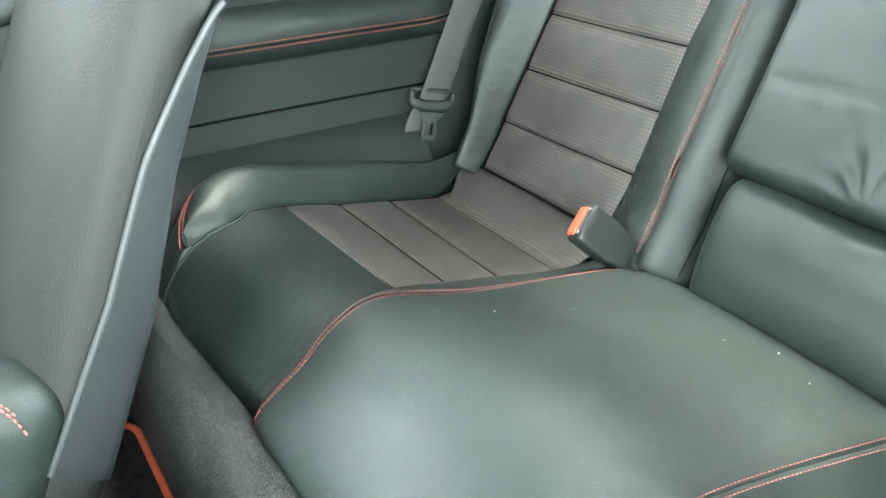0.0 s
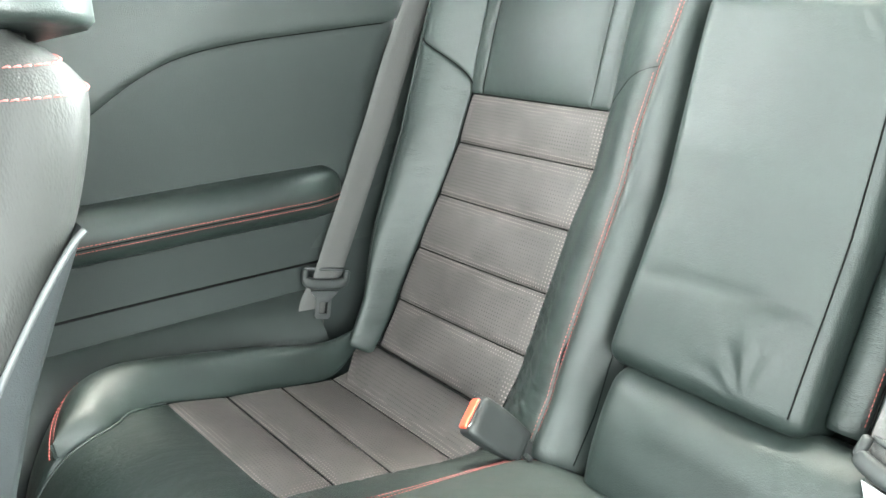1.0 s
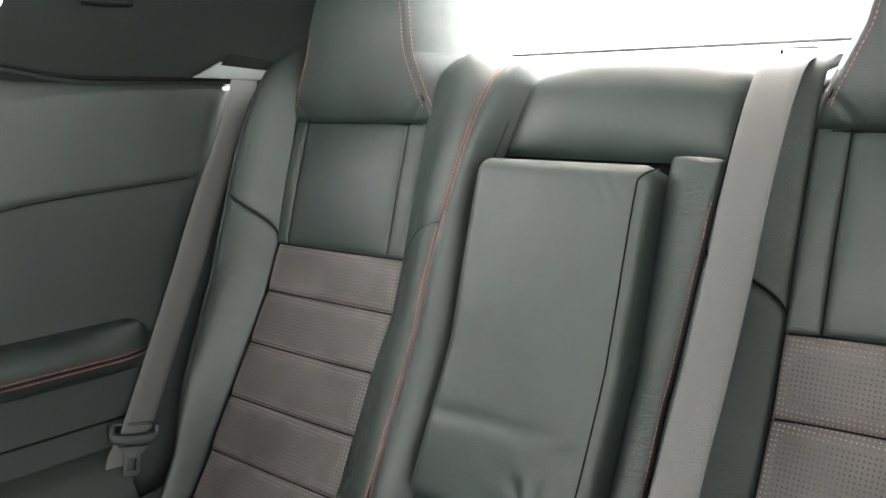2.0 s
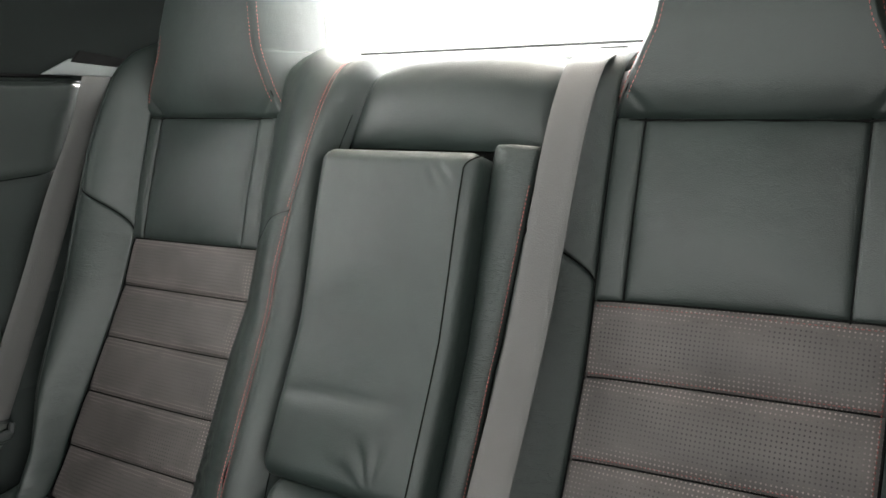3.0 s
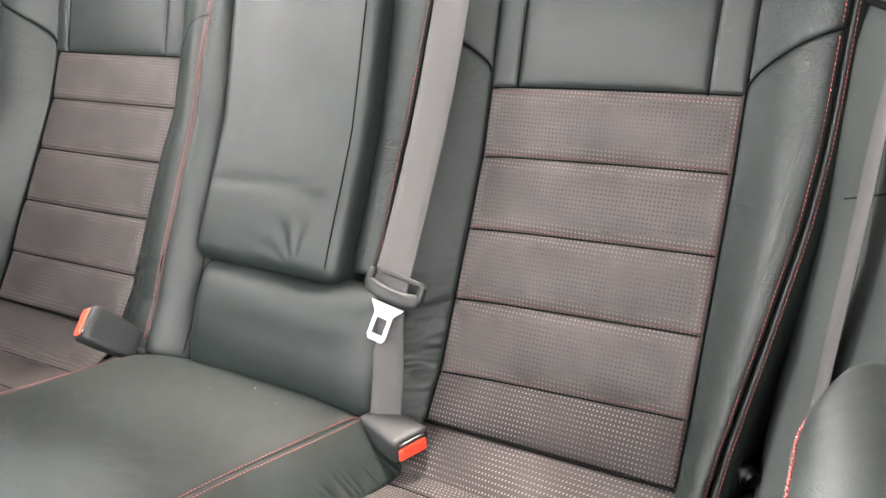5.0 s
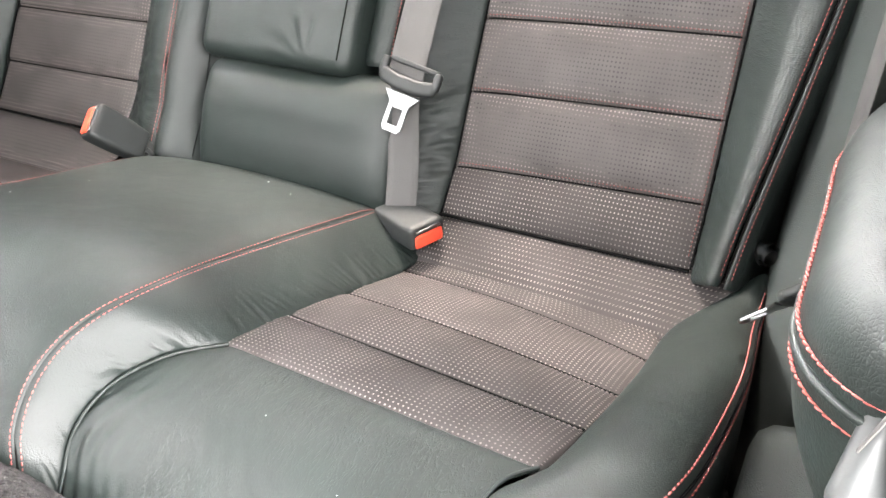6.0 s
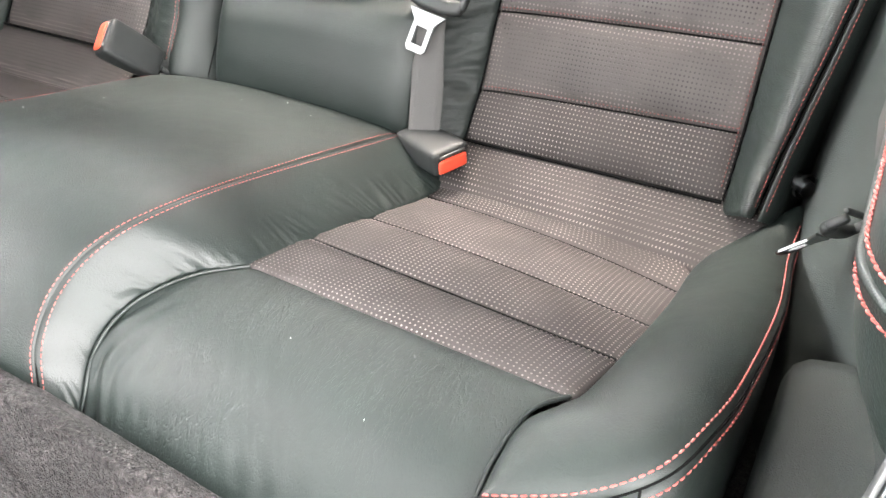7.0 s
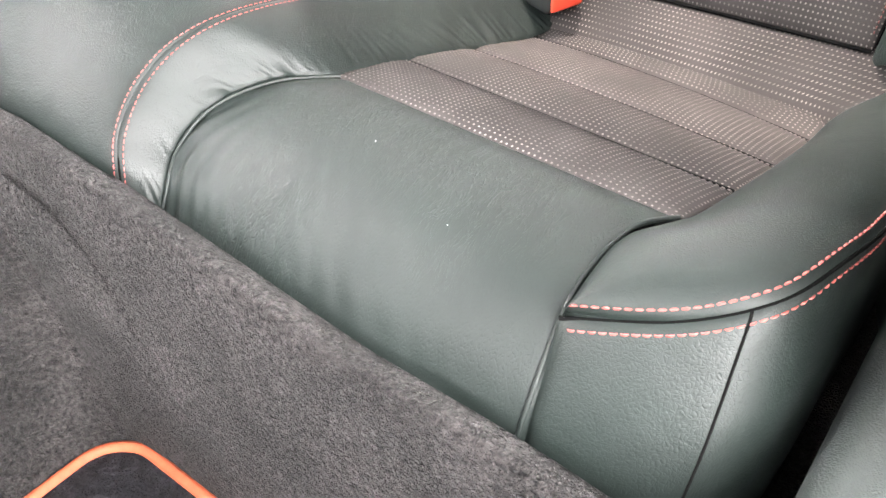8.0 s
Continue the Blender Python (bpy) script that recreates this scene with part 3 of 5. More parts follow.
make_backrest(-1, lambda w: np.interp(w, [0.40, 0.58, 0.65, 0.73], [0.277, 0.278, 0.269, 0.266]), lambda w: np.interp(w, [0.36, 0.42, 0.57, 0.65, 0.72, 0.90], [0.552, 0.559, 0.547, 0.540, 0.533, 0.538]), 0.299, 0.512,
              lambda w: np.interp(w, [0.3, 0.5, 0.70, 0.78, 0.82, 0.94, 1.1], [0.183, 0.184, 0.182, 0.172, 0.163, 0.147, 0.14]), 0.127,
              [0.352, 0.419, 0.496, 0.574, 0.650, 0.722], -0.004, 0.045,
              [(0.30, 0.572), (0.354, 0.58), (0.42, 0.587), (0.48, 0.60), (0.60, 0.615), (0.69, 0.616), (0.76, 0.612), (0.84, 0.608), (0.93, 0.60), (1.0, 0.585), (1.12, 0.57)],
              "green-black leather rear backrest with perforated quilted rows beside the far trim")

# ---- the centre of the backrest, with its folded-up armrest ----
centre = thing("rear_centre_seat_back", (0, 0.05, 0.33), "green-black leather centre backrest around a folded armrest", "seat backrest", group="rear seats")
# near-black sheet that puts the shade of the armrest's gaps into colour
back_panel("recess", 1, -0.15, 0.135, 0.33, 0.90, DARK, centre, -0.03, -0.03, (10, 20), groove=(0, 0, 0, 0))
back_panel("top_pad", 1, lambda w: np.interp(w, [0.86, 0.90, 1.0], [-0.136, -0.122, -0.105]), lambda w: np.interp(w, [0.84, 1.0, 1.1], [0.165, 0.18, 0.185]), 0.866, 1.10, LEATHER, centre, 0.004, 0.002, (70, 70), puff=0.020, g=0.010, r=0.008, power=3)


def centre_block(name, x0, x1, w0, w1, d0, d1, r, mat, parent, label="", n=22, waves=None):
    bm = rounded(x1 - x0, d1 - d0, w1 - w0, r, n)
    for v in bm.verts:
        c = v.co
        X, D, W = c.x + (x0 + x1) / 2, -c.y + (d0 + d1) / 2, c.z + (w0 + w1) / 2
        bulge = 0.006 * math.cos((X - (x0 + x1) / 2) / (x1 - x0) * math.pi) * math.cos((W - (w0 + w1) / 2) / (w1 - w0) * math.pi)
        D += bulge if c.y < 0 else 0
        if waves:
            D += waves(X, W)
        v.co = Vector(B(X, W, D))
    return part(name, bm, mat, parent, label)


def arm_waves(x, w):
    fold = -0.0035 * math.exp(-((w - 0.561 - 0.05 * x) / 0.005) ** 2)
    # folds that fan out from the lower corner
    dx, dz = x - 0.052, w - 0.470
    rad, ang = math.hypot(dx, dz), math.atan2(dz, dx)
    fan = 0.0034 * math.exp(-((rad - 0.034) / 0.022) ** 2) * math.sin(ang * 11 + 1.6 * noise.noise(Vector((x * 24, w * 24, 2)))) * math.exp(-((ang - 2.1) / 0.7) ** 2)
    top = 0.0011 * math.exp(-((w - 0.826) / 0.014) ** 2) * math.exp(-((x - 0.062) / 0.02) ** 2) * math.sin(x * 330 + w * 220 + 2 * noise.noise(Vector((x * 40, w * 40, 1))))
    sag = 0.002 * noise.noise(Vector((x * 11, w * 9, 4)))
    low = 0.003 / (1 + math.exp((w - 0.556) / 0.006)) * (1 - 0.7 * math.exp(-(w - 0.470) / 0.02))
    side = min(1, max(0, (0.088 - x) / 0.035)) * min(1, max(0, (x + 0.117) / 0.022))
    return (fold + low) * side + fan + top + sag


AX0, AX1, AW0, AW1, AD = -0.119, 0.111, 0.463, 0.852, 0.066
armrest = centre_block("folded_armrest", AX0, AX1, AW0, AW1, -0.02, AD, 0.018, LEATHER, centre, "padded leather armrest folded up into the backrest", 60, arm_waves)

def arm_front(x, w):
    """How far the armrest's front stands off the backrest at a place."""
    return AD + 0.006 * math.cos((x - (AX0 + AX1) / 2) / (AX1 - AX0) * math.pi) * math.cos((w - (AW0 + AW1) / 2) / (AW1 - AW0) * math.pi) + arm_waves(x, w)


AS = 0.0955
wq = np.linspace(AW0 + 0.014, AW1 - 0.022, 80)
cord = [tuple(B(AS, w, arm_front(AS, w) + 0.0002)) for w in wq]
# at the top the seam turns over the corner into the side panel
cord += [tuple(B(AS + 0.016 * math.sin(a) ** 2, AW1 - 0.022 + 0.018 * math.sin(a), arm_front(AS, AW1 - 0.022) + 0.0004 - 0.016 * (1 - math.cos(a)))) for a in np.linspace(0.1, 1.5, 14)]
tube("seam_cord", cord, 0.0009, CORD, armrest)
centre_block("lower_pad", -0.108, 0.190, 0.315, 0.472, -0.03, 0.060, 0.030, LEATHER, centre, "padded leather panel below the armrest", 40,
             lambda x, w: 0.003 * noise.noise(Vector((x * 16, w * 20, 9))) - 0.010 * math.exp(-((x - 0.055) / 0.05) ** 2 - ((w - 0.470) / 0.016) ** 2) + 0.0016 * math.exp(-((w - 0.452 - 0.35 * (x - 0.10)) / 0.004) ** 2 - ((x - 0.07) / 0.035) ** 2) + 0.006 - 0.022 * abs((w - 0.418) / 0.072) ** 2.0)

# shade in the gaps round the centre pads, laid in as black tubes
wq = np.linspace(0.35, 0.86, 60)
tube("crevice_shade", B(np.full(60, -0.125), wq, np.interp(wq, [0.35, 0.48, 0.56, 0.86], [-0.006, 0.002, 0.006, 0.004])), 0.004, CORD, centre, "black tube standing in for shade beside the armrest")
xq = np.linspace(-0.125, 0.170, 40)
tube("crevice_shade", np.stack([xq, np.full(40, -0.041), 0.332 + 0.010 * np.sin(np.pi * (xq + 0.17) / 0.34)], -1), 0.0045, CORD, centre)

# ---- the rear bench cushion ----
LOW = Spline([(0.03, 0.335), (-0.02, 0.325), (-0.08, 0.314), (-0.20, 0.343), (-0.38, 0.388), (-0.44, 0.383), (-0.48, 0.362), (-0.51, 0.325), (-0.524, 0.28), (-0.52, 0.20)])
cushion = thing("rear_bench_cushion", (0, -0.25, 0.2), "green-black leather rear bench cushion with perforated quilted inserts and red stitching", "seat cushion", group="rear seats")
LY, LZ = LOW.p[:, 0], LOW.p[:, 1]


def low_z(y):
    return np.interp(-np.asarray(y), -LY[:-30], LZ[:-30])


def E3(*pts):
    return Spline(pts)


def ruled(name, a, b, mat, size, puff, sign=1, rise=0.0, **kw):
    """A cushion panel stretched between two sewn edges."""
    def f(U, V):
        A, C = a(V), b(V)
        P = A + (C - A) * U[..., None]
        P[..., 2] += rise * np.sin(np.pi * U)
        return P
    return patch(name, f, size, mat, cushion, puff=puff, flip=-sign, **kw)


def pucker(P, U, V):
    """Fine gathers that run up from the lower seam and die out half way."""
    along = P[..., 1] * 1.0 + 0.25 * P[..., 2]
    wob = 1.7 * np.sin(along * 61) + 1.1 * np.sin(along * 143 + 2)
    strength = (0.35 + 0.65 * np.sin(along * 27 + 1) ** 2) * np.clip((U - 0.35) / 0.5, 0, 1) ** 1.6
    return 0.0011 * strength * np.sin(along * 690 + 3.0 * wob + 14 * (1 - U) * np.sin(along * 33))


def cushion_half(s):
    f = 1 if s > 0 else -1
    hide = SEATED if s > 0 else INSERT
    m = lambda pts: [(s * x, y, z) for x, y, z in pts]
    # rows of the insert: where each seam starts beside the centre pad, and how far it runs forwards to the outside
    ys = [(-0.362, -0.021, 0.8), (-0.279, -0.035, 1.0), (-0.194, -0.047, 1.8), (-0.091, -0.062, 2.4), (-0.048, -0.022, 1.0)] if s > 0 else [(-0.324, -0.011, 1), (-0.245, -0.007, 1), (-0.165, 0.001, 1), (-0.073, -0.003, 1), (-0.034, 0, 1)]
    if s > 0:
        xin = lambda y: np.interp(y, [-0.37, -0.2, -0.05], [0.226, 0.222, 0.232])
        xout = lambda y: np.interp(y, [-0.38, -0.31, -0.24, -0.15, -0.10, -0.075, -0.066], [0.522, 0.531, 0.536, 0.537, 0.534, 0.522, 0.505])
    else:
        xin = lambda y: np.interp(y, [-0.33, -0.25, -0.165, -0.075, -0.03], [0.256, 0.272, 0.276, 0.274, 0.262])
        xout = lambda y: np.interp(y, [-0.335, -0.25, -0.165, -0.075, -0.03], [0.537, 0.543, 0.559, 0.570, 0.568])
    for k in range(4):
        def q(U, V, y0=ys[k], y1=ys[k + 1]):
            y = (y0[0] + y0[1] * U ** y0[2]) * (1 - V) + (y1[0] + y1[1] * U ** y1[2]) * V
            x = xin(y) + (xout(y) - xin(y)) * U
            return np.stack([s * x, y, low_z(y)], -1)
        patch("quilted_panel", q, (56, 26), hide, cushion, puff=0.0048, g=0.0035, r=0.004, power=2.2, flip=f,
              uv=lambda U, V, y0=ys[k], y1=ys[k + 1]: (0.24 + 0.29 * U, y0[0] + (y1[0] - y0[0]) * V), label="perforated grey-brown leather panel" if k == 0 else "")

    for y, run, bend in ys[1:4]:
        u = np.linspace(0.012, 0.988, 40)
        yq = y + run * u ** bend
        row = np.stack([s * (xin(yq) + (xout(yq) - xin(yq)) * u), yq, low_z(yq) - 0.0022], -1)
        tube("seam_line", row, 0.0011, CORD, cushion)
        stitches("seam_thread", Spline(row + np.array([0, -0.0035, 0.0018])), (0, -0.2, 1), cushion, pitch=0.0044, length=0.0032, radius=0.0005, label="pale seam thread", mat=PALETHREAD)

    u = np.linspace(0.0, 1.0, 60)
    y, run, bend = ys[4]
    yq = y + run * u ** bend
    tube("seam_line", np.stack([s * (xin(yq) + (xout(yq) - xin(yq)) * u), yq + 0.0022, low_z(yq) + 0.0004], -1), 0.0019, CORD, cushion)

    def strip(U, V):
        y0 = -0.070 - (0.020 if s > 0 else 0) * U
        y = y0 + (0.022 - y0) * V
        x = np.interp(y, [-0.07, -0.02, 0.01], [0.232, 0.222, 0.215] if s > 0 else [0.270, 0.262, 0.25]) * (1 - U) + np.interp(y, [-0.07, -0.045, -0.02, 0.01], [0.545, 0.566, 0.592, 0.60]) * U
        return np.stack([s * x, y, 0.3115 + 0.032 * np.sin(V * np.pi / 2) ** 0.9], -1)
    patch("rear_strip", strip, (56, 18), hide, cushion, puff=0.004, flip=f, g=0.003, uv=lambda U, V: (0.22 + 0.36 * U, -0.05 + 0.07 * V))
    # the slope that climbs from the insert to the centre pad's red seam
    seam = E3(*m([(0.175, 0.01, 0.345), (0.178, -0.07, 0.362), (0.168, -0.27, 0.405), (0.176, -0.38, 0.431), (0.163, -0.437, 0.425), (0.152, -0.475, 0.402), (0.157, -0.505, 0.376), (0.166, -0.52, 0.35), (0.168, -0.527, 0.30), (0.168, -0.52, 0.20)]))
    if s > 0:
        rim = [(0.215, 0.01, 0.335), (0.246, -0.07, 0.316), (0.237, -0.26, 0.357), (0.237, -0.356, 0.381), (0.207, -0.402, 0.387), (0.187, -0.443, 0.379), (0.180, -0.475, 0.360), (0.187, -0.50, 0.336), (0.19, -0.52, 0.29), (0.19, -0.52, 0.20)]
    else:
        rim = [(0.245, 0.01, 0.335), (0.278, -0.07, 0.316), (0.280, -0.165, 0.334), (0.274, -0.25, 0.356), (0.262, -0.325, 0.376), (0.228, -0.385, 0.391), (0.198, -0.432, 0.386), (0.185, -0.470, 0.364), (0.187, -0.50, 0.336), (0.19, -0.52, 0.29), (0.19, -0.52, 0.20)]
    inner = E3(*m(rim))
    ruled("inner_slope", seam, inner, LEATHER, (40, 300), 0.001, f, g=0.0018, r=0.002,
          waves=pucker)
    sewn("double_stitching", GRID[-1], 0, 0.0042, cushion, 0.06, 0.86)
    tube("seam_cord", seam.p[20:-20] + np.array([0, 0.001, -0.003]), 0.0012, CORD, cushion)
    # the rolled front edge between the insert and the carpet
    ra = E3(*m([(0.238, -0.362, 0.383), (0.209, -0.402, 0.387), (0.188, -0.443, 0.379), (0.181, -0.475, 0.360), (0.188, -0.50, 0.336), (0.19, -0.52, 0.29), (0.19, -0.52, 0.20)] if s > 0 else [(0.264, -0.318, 0.374)] + rim[4:]))
    rb = E3(*m(([] if s > 0 else [(0.535, -0.333, 0.377)]) + [(0.520, -0.382, 0.388), (0.502, -0.407, 0.388), (0.496, -0.45, 0.379), (0.497, -0.477, 0.362), (0.499, -0.507, 0.325), (0.499, -0.522, 0.28), (0.499, -0.52, 0.20)]))
    def rolled(P, U, V):
        """Stretch marks fanning off the inner seam, and a few short drawn folds at the outer foot."""
        off = np.exp(-U / 0.10) * np.clip((V - 0.15) / 0.3, 0, 1)
        left = (0.0024 if s > 0 else 0.0005) * off * np.sin(U * 120 + 11 * V + 2.2 * np.sin(V * 17)) * (0.4 + 0.6 * np.sin(V * 23 + U * 9) ** 2)
        mid = 0.0003 * np.exp(-((V - 0.5) / 0.22) ** 2) * np.exp(-((U - 0.5) / 0.3) ** 2) * np.sin(P[..., 0] * 300 + P[..., 1] * 260 + 2.5 * np.sin(P[..., 0] * 41))
        foot = 0.0070 * np.exp(-((U - 0.86) / 0.10) ** 2 - ((V - 0.70) / 0.07) ** 2) * np.sin(P[..., 0] * 60 + P[..., 2] * 330)
        return left + mid + foot
    ruled("front_roll", ra, rb, ROLLED, (170, 90), 0.006, f, g=0.002, r=0.0025, power=3, waves=rolled)
    tube("seam_piping", ra.p[2:150] + np.array([s * 0.0004, 0.0002, 0.0003]), 0.0017, LEATHER, cushion)
    tube("seam_piping", rb.p[2:150] + np.array([-s * 0.0004, 0.0002, 0.0003]), 0.0016, LEATHER, cushion)
    # the outer bolster, its corded edge and the side below it
    edge = [(0.592, 0.012, 0.345), (0.572, -0.02, 0.334), (0.532, -0.075, 0.316), (0.531, -0.2, 0.343), (0.524, -0.36, 0.383)] if s > 0 else [(0.596, 0.012, 0.345), (0.585, -0.02, 0.334), (0.567, -0.075, 0.316), (0.556, -0.165, 0.334), (0.541, -0.25, 0.356), (0.535, -0.335, 0.378)]
    oa = E3(*m(edge + [(0.515, -0.392, 0.389), (0.499, -0.418, 0.388), (0.496, -0.45, 0.379), (0.497, -0.478, 0.362)]))
    ob = E3(*m([(0.612, 0.02, 0.345), (0.613, -0.03, 0.340), (0.614, -0.078, 0.345), (0.622, -0.20, 0.372), (0.618, -0.33, 0.398), (0.609, -0.392, 0.408), (0.592, -0.434, 0.402), (0.555, -0.461, 0.388), (0.499, -0.480, 0.374)]))
    ruled("outer_bolster", oa, ob, LEATHER, (36, 90), 0.008, f, rise=0.010 if s > 0 else 0.022, g=0.0035, r=0.003)
    sewn("double_stitching", GRID[-1], 1, 0.006, cushion, 0.05, 0.995, pitch=0.0056, length=0.0046, radius=0.0008)
    tube("seam_cord", ob.p + np.array([-s * 0.001, 0.001, -0.003]), 0.0014, CORD, cushion)
    low = E3(*m([(0.600, 0.02, 0.2), (0.605, -0.03, 0.2), (0.612, -0.078, 0.2), (0.615, -0.20, 0.2), (0.612, -0.33, 0.2), (0.606, -0.42, 0.2), (0.594, -0.49, 0.2), (0.556, -0.515, 0.2), (0.499, -0.52, 0.2)]))
    ruled("cushion_side", ob, low, LEATHER, (40, 90), 0.0, f, g=0.004, r=0.003, waves=lambda P, U, V: (0.004 + 0.016 * np.clip((V - 0.6) / 0.25, 0, 1)) * np.sin(np.pi * U) ** 0.8)
    sewn("double_stitching", GRID[-1], 0, 0.007, cushion, 0.05, 0.995, pitch=0.0056, length=0.0046, radius=0.0008)
    Q, N = GRID[-1][0], GRID[-1][1]
    # the leather turned in between the front roll and the side
    A, K = Q[:, -1], rb.p[60:]
    turn = np.stack([np.interp(-A[:, 2], -K[:, 2], K[:, j]) for j in range(3)], -1)
    sheet("seam_gusset", np.stack([A, (A + turn) / 2 - np.array([0, 0.001, 0]), turn], 1), LEATHER, cushion)
    k = np.arange(1, 38)
    run = [(i, 68.5 + (i - 4) * 0.136) for i in k]
    tube("seam_cord", np.stack([Q[i, int(j)] * (1 - j % 1) + Q[i, int(j) + 1] * (j % 1) for i, j in run]), 0.0009, CORD, cushion)
    return seam


near_seam, far_seam = cushion_half(1), cushion_half(-1)


def mid(U, V):
    A, C = far_seam(V), near_seam(V)
    P = A + (C - A) * U[..., None]
    P[..., 2] += 0.012 * np.sin(np.pi * U)
    P[..., 1] -= 0.006 * np.sin(np.pi * U) * (V > 0.6)
    P[..., 2] -= 0.022 * np.clip((P[..., 1] + 0.075) / 0.085, 0, 1) ** 1.7
    return P


patch("centre_pad", mid, (70, 90), LEATHER, cushion, puff=0.004, g=0.004, r=0.003, flip=-1, power=6,
      waves=lambda P, U, V: 0.002 * np.sin(P[..., 0] * 17 + 1) * np.sin(P[..., 1] * 13), label="smooth raised leather centre pad")
for e in (0, 1):
    sewn("double_stitching", GRID[-1], e, 0.0042, cushion, 0.06, 0.86)

# ---- seat belts ----


def webbing(name, pts, across, width, parent, label=""):
    """A flat strap along a row of places; across: the direction of its width."""
    c = Spline(pts)
    q = c(np.linspace(0, 1, 60))
    w = np.array(across, float)
    w /= np.linalg.norm(w)
    t = np.gradient(q, axis=0)
    n = np.cross(t, w)
    n /= np.linalg.norm(n, axis=1, keepdims=True)
    prof = [(-1, 0), (-0.97, 1), (-0.5, 1.15), (0, 1.15), (0.5, 1.15), (0.97, 1), (1, 0), (0.97, -1), (0, -1), (-0.97, -1), (-1, 0)]
    P = np.stack([q + w * a * width / 2 + n * b * 0.0007 for a, b in prof], 1)
    strap = sheet(name, P, WEB, parent, None, label)
    return strap


def frame_matrix(at, down, across):
    d, a = Vector(down).normalized(), Vector(across)
    a = (a - d * a.dot(d)).normalized()
    n = a.cross(d)
    m = Matrix((a, n, -d)).transposed().to_4x4()
    m.translation = at
    return m


def tongue_on(parent, m):
    """A belt tongue: a moulded black head with a slot bar, and a pressed steel plate with a window."""
    bm = rounded(0.074, 0.012, 0.018, 0.006, 6, lambda c: (c.x, c.y, c.z + 0.007 * (abs(c.x) / 0.037) ** 2))
    bmesh.ops.transform(bm, matrix=m, verts=bm.verts)
    head = part("tongue_head", bm, BUCKLE, parent, "moulded black plastic belt tongue head")
    for sx in (-1, 1):
        bm = rounded(0.010, 0.010, 0.022, 0.0045, 4)
        bmesh.ops.transform(bm, matrix=m @ Matrix.Translation((sx * 0.034, 0, 0.014)), verts=bm.verts)
        part("tongue_ear", bm, BUCKLE, parent)
    bm = rounded(0.066, 0.006, 0.006, 0.0025, 4)
    bmesh.ops.transform(bm, matrix=m @ Matrix.Translation((0, 0.007, 0.024)), verts=bm.verts)
    part("tongue_bar", bm, BUCKLE, parent)
    outline = [(-0.022, -0.010), (0.022, -0.010), (0.0125, -0.022), (0.0125, -0.050), (0.009, -0.0545), (-0.009, -0.0545), (-0.0125, -0.050), (-0.0125, -0.022)]
    hole = [(-0.0070, -0.027), (0.0070, -0.027), (0.0070, -0.0465), (-0.0070, -0.0465)]
    bm = bmesh.new()
    vo = [bm.verts.new((x, 0.0, z)) for x, z in outline]
    vh = [bm.verts.new((x, 0.0, z)) for x, z in hole]
    eo = [bm.edges.new((vo[i], vo[(i + 1) % 8])) for i in range(8)]
    eh = [bm.edges.new((vh[i], vh[(i + 1) % 4])) for i in range(4)]
    bmesh.ops.triangle_fill(bm, use_beauty=True, edges=eo + eh)
    inside = [f for f in bm.faces if all(v in vh for v in f.verts)]
    bmesh.ops.delete(bm, geom=inside, context="FACES_ONLY")
    ext = bmesh.ops.extrude_face_region(bm, geom=bm.faces[:])
    bmesh.ops.translate(bm, vec=(0, -0.0028, 0), verts=[g for g in ext["geom"] if isinstance(g, bmesh.types.BMVert)])
    bmesh.ops.transform(bm, matrix=m, verts=bm.verts)
    part("tongue_plate", bm, STEEL, parent, "bright pressed steel tongue plate", smooth=False)
    return head


def on(x, w, o):
    return tuple(B(x, w, o))


# centre belt, over the near shoulder of the centre backrest
belt = thing("seat_belt", on(0.19, 0.60, 0.05), "grey webbing centre seat belt hanging over the backrest", "seat belt", group="rear seat belts")
webbing("webbing", [(0.150, 0.455, 0.990), (0.178, 0.38, 0.984), on(0.198, 1.02, 0.010), on(0.204, 0.975, 0.018), on(0.206, 0.94, 0.032), on(0.202, 0.86, 0.044), on(0.193, 0.70, 0.046), on(0.187, 0.58, 0.050), on(0.186, 0.468, 0.060)], (1, 0, -0.02), 0.047, belt, "pale grey woven belt webbing")
webbing("lower_webbing", [on(0.186, 0.475, 0.052), on(0.190, 0.44, 0.055), on(0.196, 0.41, 0.053), on(0.203, 0.375, 0.048), on(0.208, 0.34, 0.036)], (1, 0.25, 0), 0.037, belt)
tongue_on(belt, frame_matrix(on(0.194, 0.463, 0.066), (-0.18, -0.40, -0.88), (1, 0.02, -0.13)))

far_belt = thing("seat_belt", (-0.67, 0.0, 0.45), "grey webbing seat belt hanging beside the far backrest", "seat belt", group="rear seat belts")
webbing("webbing", [(-0.704, 0.270, 0.998), (-0.690, 0.246, 0.975), (-0.676, 0.200, 0.88), (-0.675, 0.148, 0.78), (-0.672, 0.100, 0.675), (-0.669, 0.040, 0.55), (-0.666, -0.016, 0.435)], (0.02, 0.97, -0.22), 0.051, far_belt, "grey woven belt webbing")
webbing("lower_webbing", [(-0.667, -0.016, 0.435), (-0.674, -0.040, 0.395), (-0.676, -0.048, 0.34)], (0.10, 0.95, -0.2), 0.045, far_belt)
tongue_on(far_belt, frame_matrix((-0.658, -0.026, 0.424), (0.05, -0.20, -0.97), (0.25, 0.90, -0.2)))

